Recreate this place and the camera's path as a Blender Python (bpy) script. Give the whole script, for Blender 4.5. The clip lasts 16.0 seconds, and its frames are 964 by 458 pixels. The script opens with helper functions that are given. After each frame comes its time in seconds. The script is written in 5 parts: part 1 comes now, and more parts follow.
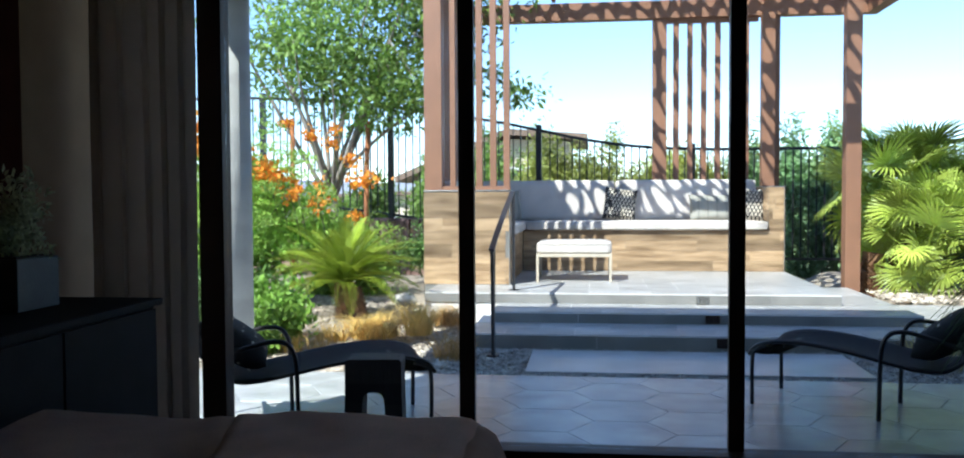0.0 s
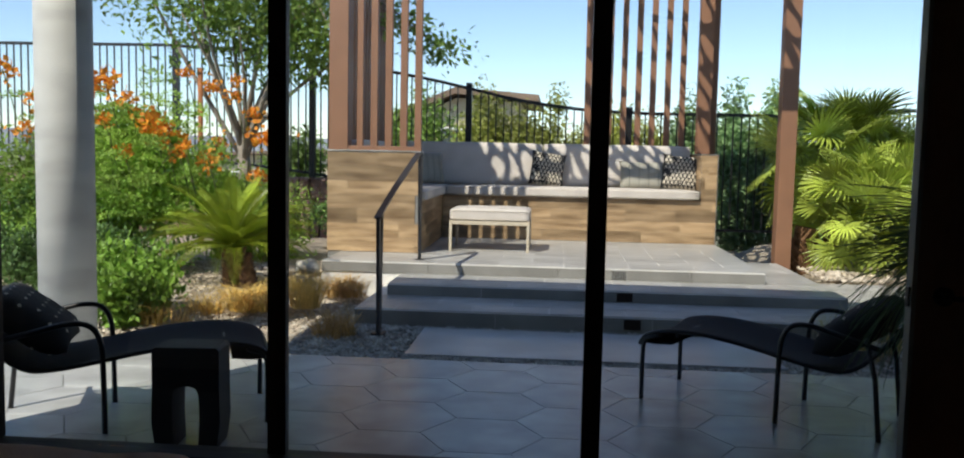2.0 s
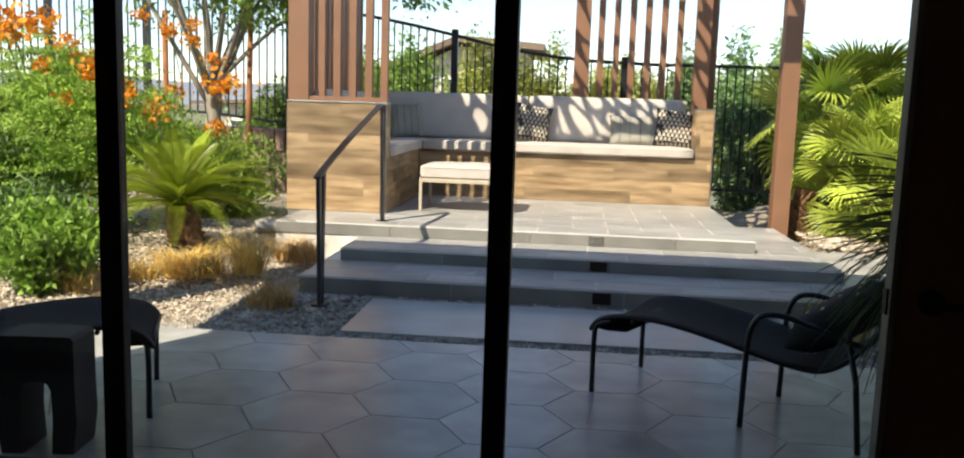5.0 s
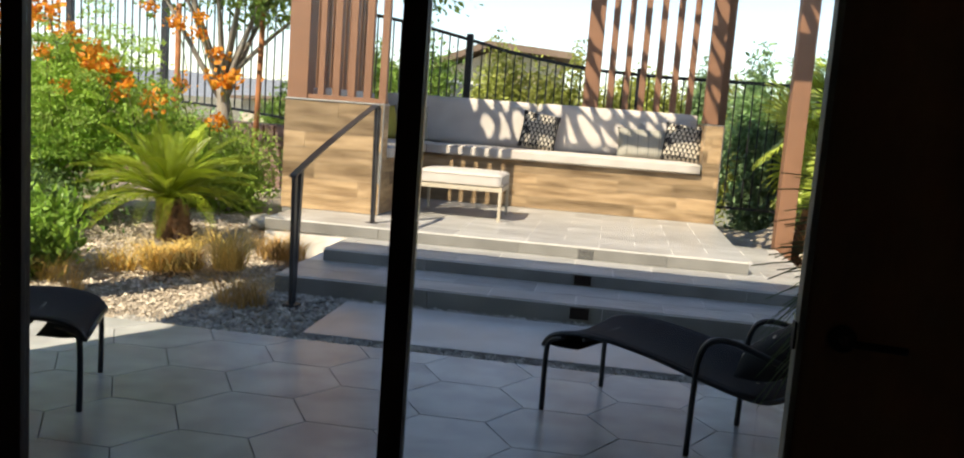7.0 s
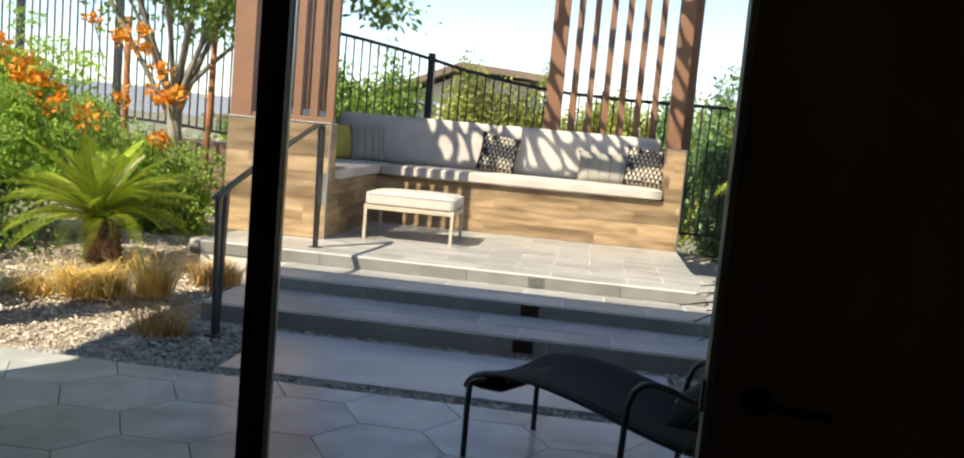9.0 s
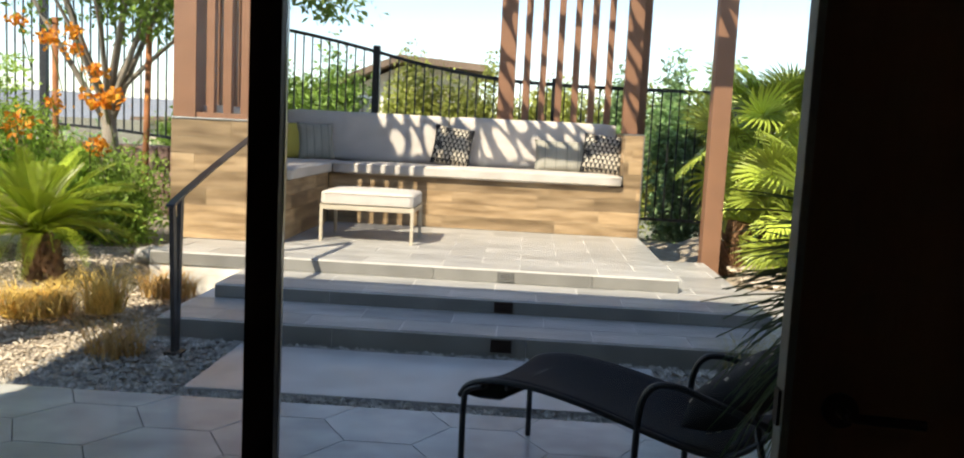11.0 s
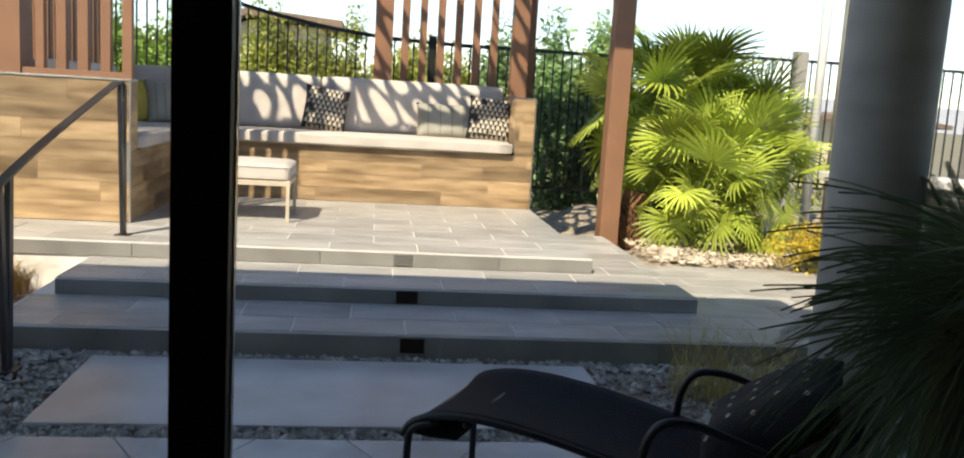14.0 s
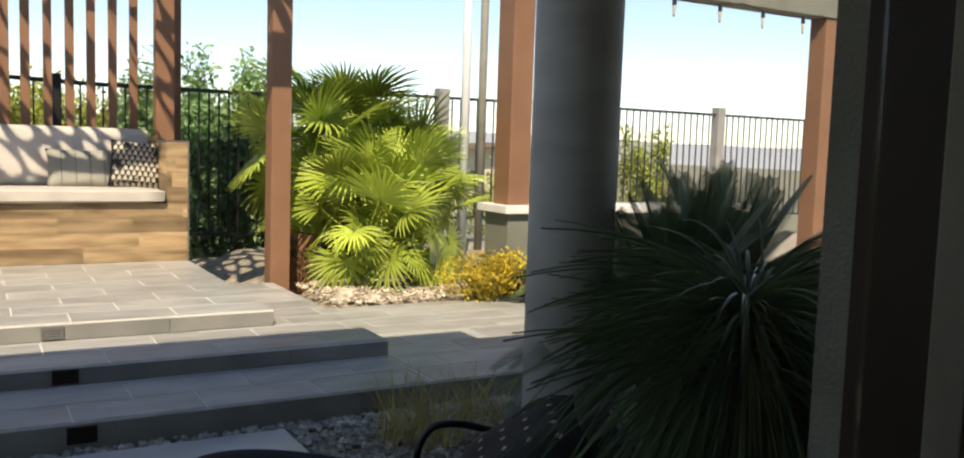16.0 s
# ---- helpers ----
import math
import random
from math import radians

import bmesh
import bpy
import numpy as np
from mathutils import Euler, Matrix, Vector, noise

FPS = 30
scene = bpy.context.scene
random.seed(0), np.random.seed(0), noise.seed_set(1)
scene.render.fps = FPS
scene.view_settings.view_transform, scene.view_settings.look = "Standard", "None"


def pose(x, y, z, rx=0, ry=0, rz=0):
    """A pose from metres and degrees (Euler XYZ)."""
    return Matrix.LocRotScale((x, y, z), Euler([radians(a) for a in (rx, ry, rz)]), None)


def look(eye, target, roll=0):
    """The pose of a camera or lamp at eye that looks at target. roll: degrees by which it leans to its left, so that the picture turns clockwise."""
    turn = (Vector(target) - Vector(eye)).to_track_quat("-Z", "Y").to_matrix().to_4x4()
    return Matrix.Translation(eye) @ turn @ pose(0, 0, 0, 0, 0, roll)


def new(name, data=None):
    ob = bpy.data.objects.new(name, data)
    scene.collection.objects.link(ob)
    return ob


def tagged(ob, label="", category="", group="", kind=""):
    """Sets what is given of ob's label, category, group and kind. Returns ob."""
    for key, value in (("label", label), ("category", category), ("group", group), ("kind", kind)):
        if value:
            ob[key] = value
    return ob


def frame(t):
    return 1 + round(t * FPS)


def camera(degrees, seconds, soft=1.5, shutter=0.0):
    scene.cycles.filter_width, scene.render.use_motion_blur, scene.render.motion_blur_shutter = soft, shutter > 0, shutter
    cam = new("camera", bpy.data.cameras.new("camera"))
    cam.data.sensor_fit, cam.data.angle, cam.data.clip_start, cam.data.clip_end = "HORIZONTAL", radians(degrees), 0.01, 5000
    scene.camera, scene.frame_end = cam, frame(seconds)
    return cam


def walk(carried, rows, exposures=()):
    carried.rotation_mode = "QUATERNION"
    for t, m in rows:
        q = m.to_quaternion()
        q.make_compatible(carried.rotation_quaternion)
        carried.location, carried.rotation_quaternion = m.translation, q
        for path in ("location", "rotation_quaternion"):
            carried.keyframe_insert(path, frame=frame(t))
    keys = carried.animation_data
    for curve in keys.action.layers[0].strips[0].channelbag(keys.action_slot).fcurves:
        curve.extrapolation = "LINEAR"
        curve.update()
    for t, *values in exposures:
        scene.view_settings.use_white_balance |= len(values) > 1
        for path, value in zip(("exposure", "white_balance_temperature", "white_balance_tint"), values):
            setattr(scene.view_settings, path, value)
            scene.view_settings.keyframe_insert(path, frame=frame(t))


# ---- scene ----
cam = camera(56.7, 16.0, 2.0)
PATH = [
    (0, (0.151, 0.074, 1.336), (-0.094, 2.057, 1.256), -0.3),
    (0.5, (0.361, 0.196, 1.35), (0.143, 2.181, 1.25), 0.3),
    (1, (0.481, 0.394, 1.349), (0.3, 2.383, 1.251), 0.8),
    (1.5, (0.558, 0.611, 1.353), (0.396, 2.599, 1.218), 0.6),
    (2, (0.643, 0.819, 1.359), (0.479, 2.805, 1.191), 1.2),
    (2.5, (0.703, 1.033, 1.371), (0.503, 3.01, 1.146), 1.9),
    (3, (0.693, 1.213, 1.395), (0.516, 3.19, 1.147), 1.4),
    (3.5, (0.751, 1.303, 1.372), (0.581, 3.276, 1.09), 1.5),
    (6, (1.203, 1.623, 1.405), (0.963, 3.589, 1.126), 3.0),
    (6.5, (1.308, 1.641, 1.404), (1.049, 3.604, 1.12), 4.1),
    (7, (1.368, 1.695, 1.408), (1.099, 3.658, 1.139), 4.3),
    (7.5, (1.41, 1.825, 1.424), (1.201, 3.797, 1.164), 4.6),
    (8, (1.426, 1.939, 1.393), (1.227, 3.911, 1.122), 3.8),
    (8.5, (1.49, 2.0, 1.4), (1.283, 3.973, 1.151), 4.2),
    (9, (1.585, 2.072, 1.419), (1.355, 4.047, 1.202), 5.1),
    (11.5, (1.331, 2.421, 1.405), (1.268, 4.406, 1.17), 2.9),
    (12, (1.329, 2.58, 1.426), (1.31, 4.565, 1.184), 4.1),
    (12.5, (1.264, 2.663, 1.434), (1.411, 4.644, 1.197), 4.5),
    (13, (1.083, 2.769, 1.433), (1.307, 4.738, 1.163), 3.1),
    (13.5, (1.017, 2.905, 1.42), (1.275, 4.866, 1.126), 3.3),
    (14, (1.001, 3.077, 1.412), (1.251, 5.039, 1.116), 3.5),
    (14.5, (0.947, 3.217, 1.42), (1.325, 5.162, 1.149), 4.1),
    (15, (0.833, 3.36, 1.443), (1.449, 5.249, 1.218), 1.1),
    (15.5, (0.801, 3.414, 1.446), (1.636, 5.22, 1.254), 1.0),
    (16, (0.816, 3.356, 1.439), (1.813, 5.08, 1.257), 1.9),
]
EXPOSURES = [(0.0, 1.3, 5600, 5), (0.3, 1.07, 5900, 5), (0.8, 0.85, 5900, 5), (2.0, 0.47, 6500, 8), (3.5, 0.78, 7000, 9), (7.0, 1.05, 7500, 10), (9.0, 1.1, 7300, 9), (12.5, 1.12, 7300, 9), (16.0, 0.76, 7800, 11)]
walk(cam, [(t, look(eye, target, roll)) for t, eye, target, roll in PATH], EXPOSURES)
DECK, STEP2, STEP1 = 0.325, 0.22, 0.12
SUN = Vector((-0.485, -0.82, 1.02)).normalized()

# ---- light ----
world = bpy.data.worlds.new("world")
scene.world = world
world.use_nodes = True
_n = world.node_tree.nodes
_sky = _n.new("ShaderNodeTexSky")
_sky.sky_type = "NISHITA"
_sky.sun_disc = False
_sky.sun_elevation = math.asin(SUN.z)
_sky.sun_rotation = math.atan2(SUN.x, SUN.y)
_sky.altitude = 1500
_sky.dust_density = 0.3
_sky.ozone_density = 2.2
_sky.air_density = 1.0
_bg = next(x for x in _n if x.type == "BACKGROUND")
_bg.inputs["Strength"].default_value = 0.138
_tone = _n.new("ShaderNodeHueSaturation")
_tone.inputs["Saturation"].default_value = 0.95
world.node_tree.links.new(_sky.outputs[0], _tone.inputs["Color"])
world.node_tree.links.new(_tone.outputs[0], _bg.inputs[0])
_lamp = bpy.data.lights.new("sun", "SUN")
_lamp.energy, _lamp.angle, _lamp.color = 4.2, radians(0.5), (1.0, 0.90, 0.76)
new("sun", _lamp).matrix_world = look(SUN * 20, (0, 0, 0))


# ---- materials ----
def mat(name, color, rough=0.6, metal=0.0, scale=6.0, vary=0.18, bump=0.15, fine=60.0, second=None, per=0.0, stretch=(1, 1, 1), spec=0.5, island=0.0, trans=0.0, bdist=0.01):
    """A surface with broad and fine variation of tone, relief, and variation from piece to piece."""
    m = bpy.data.materials.new(name)
    m.use_nodes = True
    nt = m.node_tree
    b = nt.nodes["Principled BSDF"]
    co = nt.nodes.new("ShaderNodeTexCoord")
    mp = nt.nodes.new("ShaderNodeMapping")
    mp.inputs["Scale"].default_value = stretch
    nt.links.new(co.outputs["Object"], mp.inputs["Vector"])
    vec = mp.outputs["Vector"]
    info = nt.nodes.new("ShaderNodeObjectInfo")
    if per:
        add = nt.nodes.new("ShaderNodeVectorMath")
        add.operation = "MULTIPLY_ADD"
        comb = nt.nodes.new("ShaderNodeCombineXYZ")
        for k in range(3):
            nt.links.new(info.outputs["Random"], comb.inputs[k])
        nt.links.new(comb.outputs[0], add.inputs[0])
        add.inputs[1].default_value = (37, 53, 71)
        nt.links.new(vec, add.inputs[2])
        vec = add.outputs[0]
    big = nt.nodes.new("ShaderNodeTexNoise")
    big.inputs["Scale"].default_value, big.inputs["Detail"].default_value = scale, 5
    small = nt.nodes.new("ShaderNodeTexNoise")
    small.inputs["Scale"].default_value, small.inputs["Detail"].default_value = fine, 4
    for x in (big, small):
        nt.links.new(vec, x.inputs["Vector"])
    ramp = nt.nodes.new("ShaderNodeValToRGB")
    lo = [max(0, c * (1 - vary * 1.6)) for c in color]
    hi = [min(1, c * (1 + vary * 1.3)) for c in color] if second is None else second
    ramp.color_ramp.elements[0].position, ramp.color_ramp.elements[1].position = 0.32, 0.68
    ramp.color_ramp.elements[0].color, ramp.color_ramp.elements[1].color = (*lo, 1), (*hi, 1)
    nt.links.new(big.outputs["Fac"], ramp.inputs["Fac"])
    out = ramp.outputs["Color"]
    hsv = nt.nodes.new("ShaderNodeHueSaturation")
    nt.links.new(out, hsv.inputs["Color"])
    ma = nt.nodes.new("ShaderNodeMath")
    ma.operation = "MULTIPLY_ADD"
    nt.links.new(small.outputs["Fac"], ma.inputs[0])
    ma.inputs[1].default_value = vary * 1.5
    ma.inputs[2].default_value = 1 - vary * 0.75
    val = ma.outputs[0]
    for amount, node, sock in ((per, info, "Random"), (island, nt.nodes.new("ShaderNodeNewGeometry"), "Random Per Island")):
        if amount:
            mm = nt.nodes.new("ShaderNodeMath")
            mm.operation = "MULTIPLY_ADD"
            nt.links.new(node.outputs[sock], mm.inputs[0])
            mm.inputs[1].default_value, mm.inputs[2].default_value = amount * 2, 1 - amount
            mu = nt.nodes.new("ShaderNodeMath")
            mu.operation = "MULTIPLY"
            nt.links.new(mm.outputs[0], mu.inputs[0])
            nt.links.new(val, mu.inputs[1])
            val = mu.outputs[0]
    nt.links.new(val, hsv.inputs["Value"])
    nt.links.new(hsv.outputs["Color"], b.inputs["Base Color"])
    b.inputs["Roughness"].default_value, b.inputs["Metallic"].default_value = rough, metal
    b.inputs["Specular IOR Level"].default_value = spec
    if bump:
        bu = nt.nodes.new("ShaderNodeBump")
        bu.inputs["Strength"].default_value, bu.inputs["Distance"].default_value = bump, bdist
        nt.links.new(small.outputs["Fac"], bu.inputs["Height"])
        nt.links.new(bu.outputs["Normal"], b.inputs["Normal"])
    if trans:
        tr = nt.nodes.new("ShaderNodeBsdfTranslucent")
        nt.links.new(hsv.outputs["Color"], tr.inputs["Color"])
        mx = nt.nodes.new("ShaderNodeMixShader")
        mx.inputs[0].default_value = trans
        o = next(x for x in nt.nodes if x.type == "OUTPUT_MATERIAL")
        nt.links.new(b.outputs[0], mx.inputs[1])
        nt.links.new(tr.outputs[0], mx.inputs[2])
        nt.links.new(mx.outputs[0], o.inputs[0])
    return m


def glass_mat():
    m = bpy.data.materials.new("glass")
    m.use_nodes = True
    nt = m.node_tree
    nt.nodes.clear()
    o = nt.nodes.new("ShaderNodeOutputMaterial")
    t = nt.nodes.new("ShaderNodeBsdfTransparent")
    t.inputs[0].default_value = (0.93, 0.95, 0.96, 1)
    g = nt.nodes.new("ShaderNodeBsdfGlossy")
    g.inputs["Roughness"].default_value = 0.02
    f = nt.nodes.new("ShaderNodeLayerWeight")
    f.inputs["Blend"].default_value = 0.5
    p5 = nt.nodes.new("ShaderNodeMath")
    p5.operation = "POWER"
    nt.links.new(f.outputs["Facing"], p5.inputs[0])
    p5.inputs[1].default_value = 4.0
    ad = nt.nodes.new("ShaderNodeMath")
    ad.operation = "MULTIPLY_ADD"
    nt.links.new(p5.outputs[0], ad.inputs[0])
    ad.inputs[1].default_value, ad.inputs[2].default_value = 0.6, 0.03
    x = nt.nodes.new("ShaderNodeMixShader")
    nt.links.new(ad.outputs[0], x.inputs[0])
    nt.links.new(t.outputs[0], x.inputs[1])
    nt.links.new(g.outputs[0], x.inputs[2])
    nt.links.new(x.outputs[0], o.inputs[0])
    return m


M = {}
M["glass"] = glass_mat()
M["paver"] = mat("grey_paver", (0.41, 0.40, 0.38), 0.38, scale=3, vary=0.13, bump=0.25, fine=90, per=0.12, stretch=(1, 2.5, 1))
# Paver stone darkened for shade on upright faces; also the bench core.
M["riser"] = mat("shade_grey_riser", (0.22, 0.215, 0.20), 0.75, scale=3, vary=0.13, bump=0.2, fine=60, per=0.1)
M["grout"] = mat("pale_grout", (0.74, 0.72, 0.68), 0.9, vary=0.08)
M["hex"] = mat("hex_tile", (0.50, 0.505, 0.50), 0.26, scale=4, vary=0.13, bump=0.12, fine=70, per=0.09)
M["darkgrout"] = mat("dark_grout", (0.09, 0.09, 0.09), 0.9, vary=0.15)
M["slab"] = mat("pad_slab", (0.54, 0.54, 0.53), 0.28, scale=2.5, vary=0.13, bump=0.15, fine=70)
M["plank"] = mat("wood_look_tile", (0.35, 0.22, 0.110), 0.5, scale=2.2, vary=0.26, bump=0.08, fine=26, per=0.36, stretch=(1.0, 1.0, 7.0), second=(0.50, 0.35, 0.20))
M["metaltrim"] = mat("steel_trim", (0.45, 0.44, 0.42), 0.35, 0.9, vary=0.06, bump=0.03)
M["beam"] = mat("brown_paint", (0.25, 0.125, 0.070), 0.55, scale=5, vary=0.06, bump=0.05, fine=40)
M["iron"] = mat("black_iron", (0.018, 0.018, 0.02), 0.4, scale=12, vary=0.2, bump=0.05)
M["rail"] = mat("rail_paint", (0.035, 0.038, 0.045), 0.35, 0.4, scale=12, vary=0.2, bump=0.05)
M["stonepost"] = mat("grey_post", (0.30, 0.29, 0.27), 0.7, vary=0.12)
M["cushion"] = mat("offwhite_canvas", (0.60, 0.55, 0.50), 0.9, scale=5, vary=0.07, bump=0.25, fine=300, spec=0.15)
M["piping"] = mat("cream_piping", (0.56, 0.50, 0.42), 0.9, vary=0.05)
M["cream"] = mat("cream_metal", (0.55, 0.48, 0.37), 0.4, vary=0.05, bump=0.03)
M["whitewall"] = mat("bounce_white_wall", (0.45, 0.42, 0.38), 0.85, vary=0.03, bump=0.1)
# Pale stucco coloured darker, to weaken its bounce and for the shaded reveal.
M["stucco"] = mat("dimmed_stucco", (0.20, 0.20, 0.165), 0.9, scale=4, vary=0.10, bump=0.6, fine=120)
M["column"] = mat("concrete_column", (0.46, 0.46, 0.44), 0.8, scale=3, vary=0.10, bump=0.25, fine=50, stretch=(1, 1, 2.5))
M["frame"] = mat("dark_bronze_frame", (0.026, 0.014, 0.009), 0.5, 0.0, vary=0.1, bump=0.03, spec=0.25)
M["door"] = mat("dark_door", (0.26, 0.13, 0.06), 0.55, scale=3, vary=0.15, bump=0.1, stretch=(1, 1, 0.2))
M["jamb"] = mat("pale_jamb", (0.26, 0.245, 0.20), 0.6, vary=0.1, bump=0.1)
# Same beige wall as wallwest, darkened in colour for its shade.
M["wallin"] = mat("warm_wall_shade_tone", (0.10, 0.07, 0.042), 0.85, vary=0.05, bump=0.15, fine=150)
M["wallwest"] = mat("warm_plaster", (0.36, 0.25, 0.15), 0.85, vary=0.05, bump=0.15, fine=150)
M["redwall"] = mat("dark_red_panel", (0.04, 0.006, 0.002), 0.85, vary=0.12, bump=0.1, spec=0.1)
M["carpet"] = mat("wood_floor", (0.30, 0.26, 0.22), 0.95, vary=0.2, bump=0.5, fine=200)
M["ceil"] = mat("ceiling_paint", (0.55, 0.53, 0.5), 0.9, vary=0.04)
M["curtain"] = mat("grey_linen", (0.28, 0.22, 0.175), 0.9, scale=3, vary=0.08, bump=0.3, fine=300, trans=0.25)
M["blanket"] = mat("brown_blanket", (0.56, 0.41, 0.33), 0.95, scale=4, vary=0.10, bump=0.5, fine=160, spec=0.1)
M["throw"] = mat("pink_brown_throw", (0.78, 0.56, 0.46), 0.95, scale=4, vary=0.08, bump=0.5, fine=160, spec=0.1)
M["desk"] = mat("black_desk", (0.008, 0.008, 0.009), 0.7, vary=0.15, bump=0.05, spec=0.15)
M["potgrey"] = mat("grey_pot", (0.09, 0.095, 0.10), 0.6, vary=0.15)
M["chair"] = mat("black_tube", (0.012, 0.012, 0.014), 0.35, vary=0.1, bump=0.02)
M["sling"] = mat("black_sling", (0.006, 0.009, 0.019), 0.75, scale=8, vary=0.12, bump=0.6, fine=260, spec=0.22)
M["darkwood"] = mat("charred_wood", (0.022, 0.017, 0.014), 0.65, scale=6, vary=0.3, bump=0.4, fine=60, stretch=(1, 1, 0.3))
M["blackpil"] = mat("black_pillow", (0.022, 0.022, 0.024), 0.85, vary=0.15, bump=0.4, fine=200)
M["patch"] = mat("pale_thread", (0.52, 0.47, 0.38), 0.9, vary=0.05)
M["tan"] = mat("tan_thread", (0.52, 0.42, 0.28), 0.9, vary=0.05)
M["greypil"] = mat("grey_pillow", (0.34, 0.33, 0.28), 0.9, scale=3, vary=0.08, bump=0.3, fine=200)
M["yellowpil"] = mat("yellow_pillow", (0.48, 0.40, 0.08), 0.9, vary=0.1, bump=0.3, fine=200)
M["white"] = mat("white_paint", (0.86, 0.86, 0.85), 0.4, vary=0.05, bump=0.02)
M["gravel"] = mat("gravel_bed", (0.44, 0.36, 0.27), 0.95, scale=14, vary=0.22, bump=1.0, fine=60, second=(0.58, 0.49, 0.38), bdist=0.03)
M["stone"] = mat("gravel_stone", (0.46, 0.38, 0.29), 0.9, scale=9, vary=0.2, bump=0.2, second=(0.72, 0.63, 0.51), island=0.35)
M["stonegrey"] = mat("grey_gravel_stone", (0.33, 0.315, 0.285), 0.85, scale=9, vary=0.2, bump=0.2, second=(0.56, 0.53, 0.47), island=0.4)
M["soil"] = mat("dark_soil", (0.05, 0.04, 0.03), 0.95, vary=0.3, bump=0.8)
M["desert"] = mat("desert_ground", (0.30, 0.25, 0.19), 0.95, scale=0.08, vary=0.2, bump=0.2, fine=1.2, second=(0.22, 0.22, 0.13))
M["rockwall"] = mat("reddish_rock_wall", (0.20, 0.12, 0.095), 0.85, scale=5, vary=0.3, bump=1.0, fine=12, second=(0.36, 0.23, 0.19), bdist=0.04, per=0.1)
M["trunk"] = mat("grey_bark", (0.30, 0.26, 0.21), 0.9, scale=8, vary=0.25, bump=0.8, fine=40, stretch=(1, 1, 0.3))
M["stake"] = mat("orange_stake", (0.33, 0.13, 0.05), 0.8, vary=0.2, bump=0.3)
M["palmtrunk"] = mat("palm_fibre", (0.14, 0.07, 0.035), 0.95, scale=12, vary=0.4, bump=1.0, fine=50, second=(0.30, 0.16, 0.08))
M["leaf_tree"] = mat("tree_leaf", (0.22, 0.34, 0.07), 0.5, scale=1.2, vary=0.3, bump=0, island=0.35, trans=0.35)
M["leaf_bop"] = mat("feathery_leaf", (0.31, 0.47, 0.08), 0.6, scale=1.0, vary=0.3, bump=0, island=0.35, trans=0.35)
M["leaf_pale"] = mat("pale_leaf", (0.55, 0.58, 0.36), 0.6, scale=2, vary=0.2, bump=0, island=0.35, trans=0.2)
M["leaf_shrub"] = mat("shrub_leaf", (0.24, 0.40, 0.06), 0.4, scale=2, vary=0.25, bump=0, island=0.4, trans=0.3)
M["leaf_dark"] = mat("dark_leaf", (0.11, 0.20, 0.05), 0.5, scale=1.2, vary=0.3, bump=0, island=0.4, trans=0.3)
M["leaf_back"] = mat("pale_green_leaf", (0.30, 0.45, 0.21), 0.6, scale=1.0, vary=0.3, bump=0, island=0.4, trans=0.4)
M["leaf_olive"] = mat("olive_leaf", (0.34, 0.37, 0.08), 0.6, scale=0.8, vary=0.3, bump=0, island=0.35, trans=0.3)
M["frond"] = mat("sago_frond", (0.30, 0.38, 0.035), 0.38, scale=2, vary=0.25, bump=0, per=0.2, trans=0.25)
M["fan"] = mat("fan_frond", (0.46, 0.56, 0.09), 0.38, scale=1.2, vary=0.35, bump=0, per=0.32, trans=0.22)
M["yucca"] = mat("dark_frond", (0.12, 0.18, 0.085), 0.45, scale=2, vary=0.25, bump=0, per=0.25, trans=0.15)
M["petiole"] = mat("green_stem", (0.12, 0.15, 0.05), 0.6, vary=0.2, bump=0)
M["straw"] = mat("straw_grass", (0.78, 0.56, 0.17), 0.7, vary=0.2, bump=0, island=0.3, trans=0.3)
M["straw_brown"] = mat("brown_grass", (0.60, 0.38, 0.13), 0.8, vary=0.2, bump=0, island=0.3, trans=0.25)
M["straw_green"] = mat("green_grass", (0.46, 0.38, 0.13), 0.7, vary=0.2, bump=0, island=0.3, trans=0.3)
M["flower"] = mat("orange_flower", (0.88, 0.22, 0.02), 0.6, scale=30, vary=0.2, bump=0, island=0.3, second=(0.95, 0.48, 0.05), trans=0.3)
M["yellowbush"] = mat("yellow_bush", (0.55, 0.42, 0.05), 0.6, scale=3, vary=0.3, bump=0, island=0.4, trans=0.3)
M["housewall"] = mat("cream_house_wall", (0.58, 0.50, 0.38), 0.9, vary=0.05, bump=0.3, scale=0.5)
M["houseroof"] = mat("brown_roof", (0.20, 0.14, 0.10), 0.8, vary=0.1, scale=0.5)
M["pane"] = mat("dark_window", (0.06, 0.07, 0.08), 0.1, vary=0.1, bump=0)
M["ventgrey"] = mat("step_light_grey", (0.20, 0.20, 0.19), 0.5, 0.5, vary=0.1)
# Pale blue-grey stands for air haze, put into the hills' colour.
M["hill"] = mat("haze_tinted_hill", (0.42, 0.44, 0.50), 1.0, scale=0.004, vary=0.08, bump=0, fine=0.02)
M["rubber"] = mat("black_bulb", (0.02, 0.02, 0.02), 0.3, vary=0.1)


# ---- builders ----
def thing(name, label, category="", group="", kind="", at=(0, 0, 0), rz=0):
    ob = new(name)
    ob.matrix_world = pose(*at, 0, 0, rz)
    return tagged(ob, label, category, group, kind)


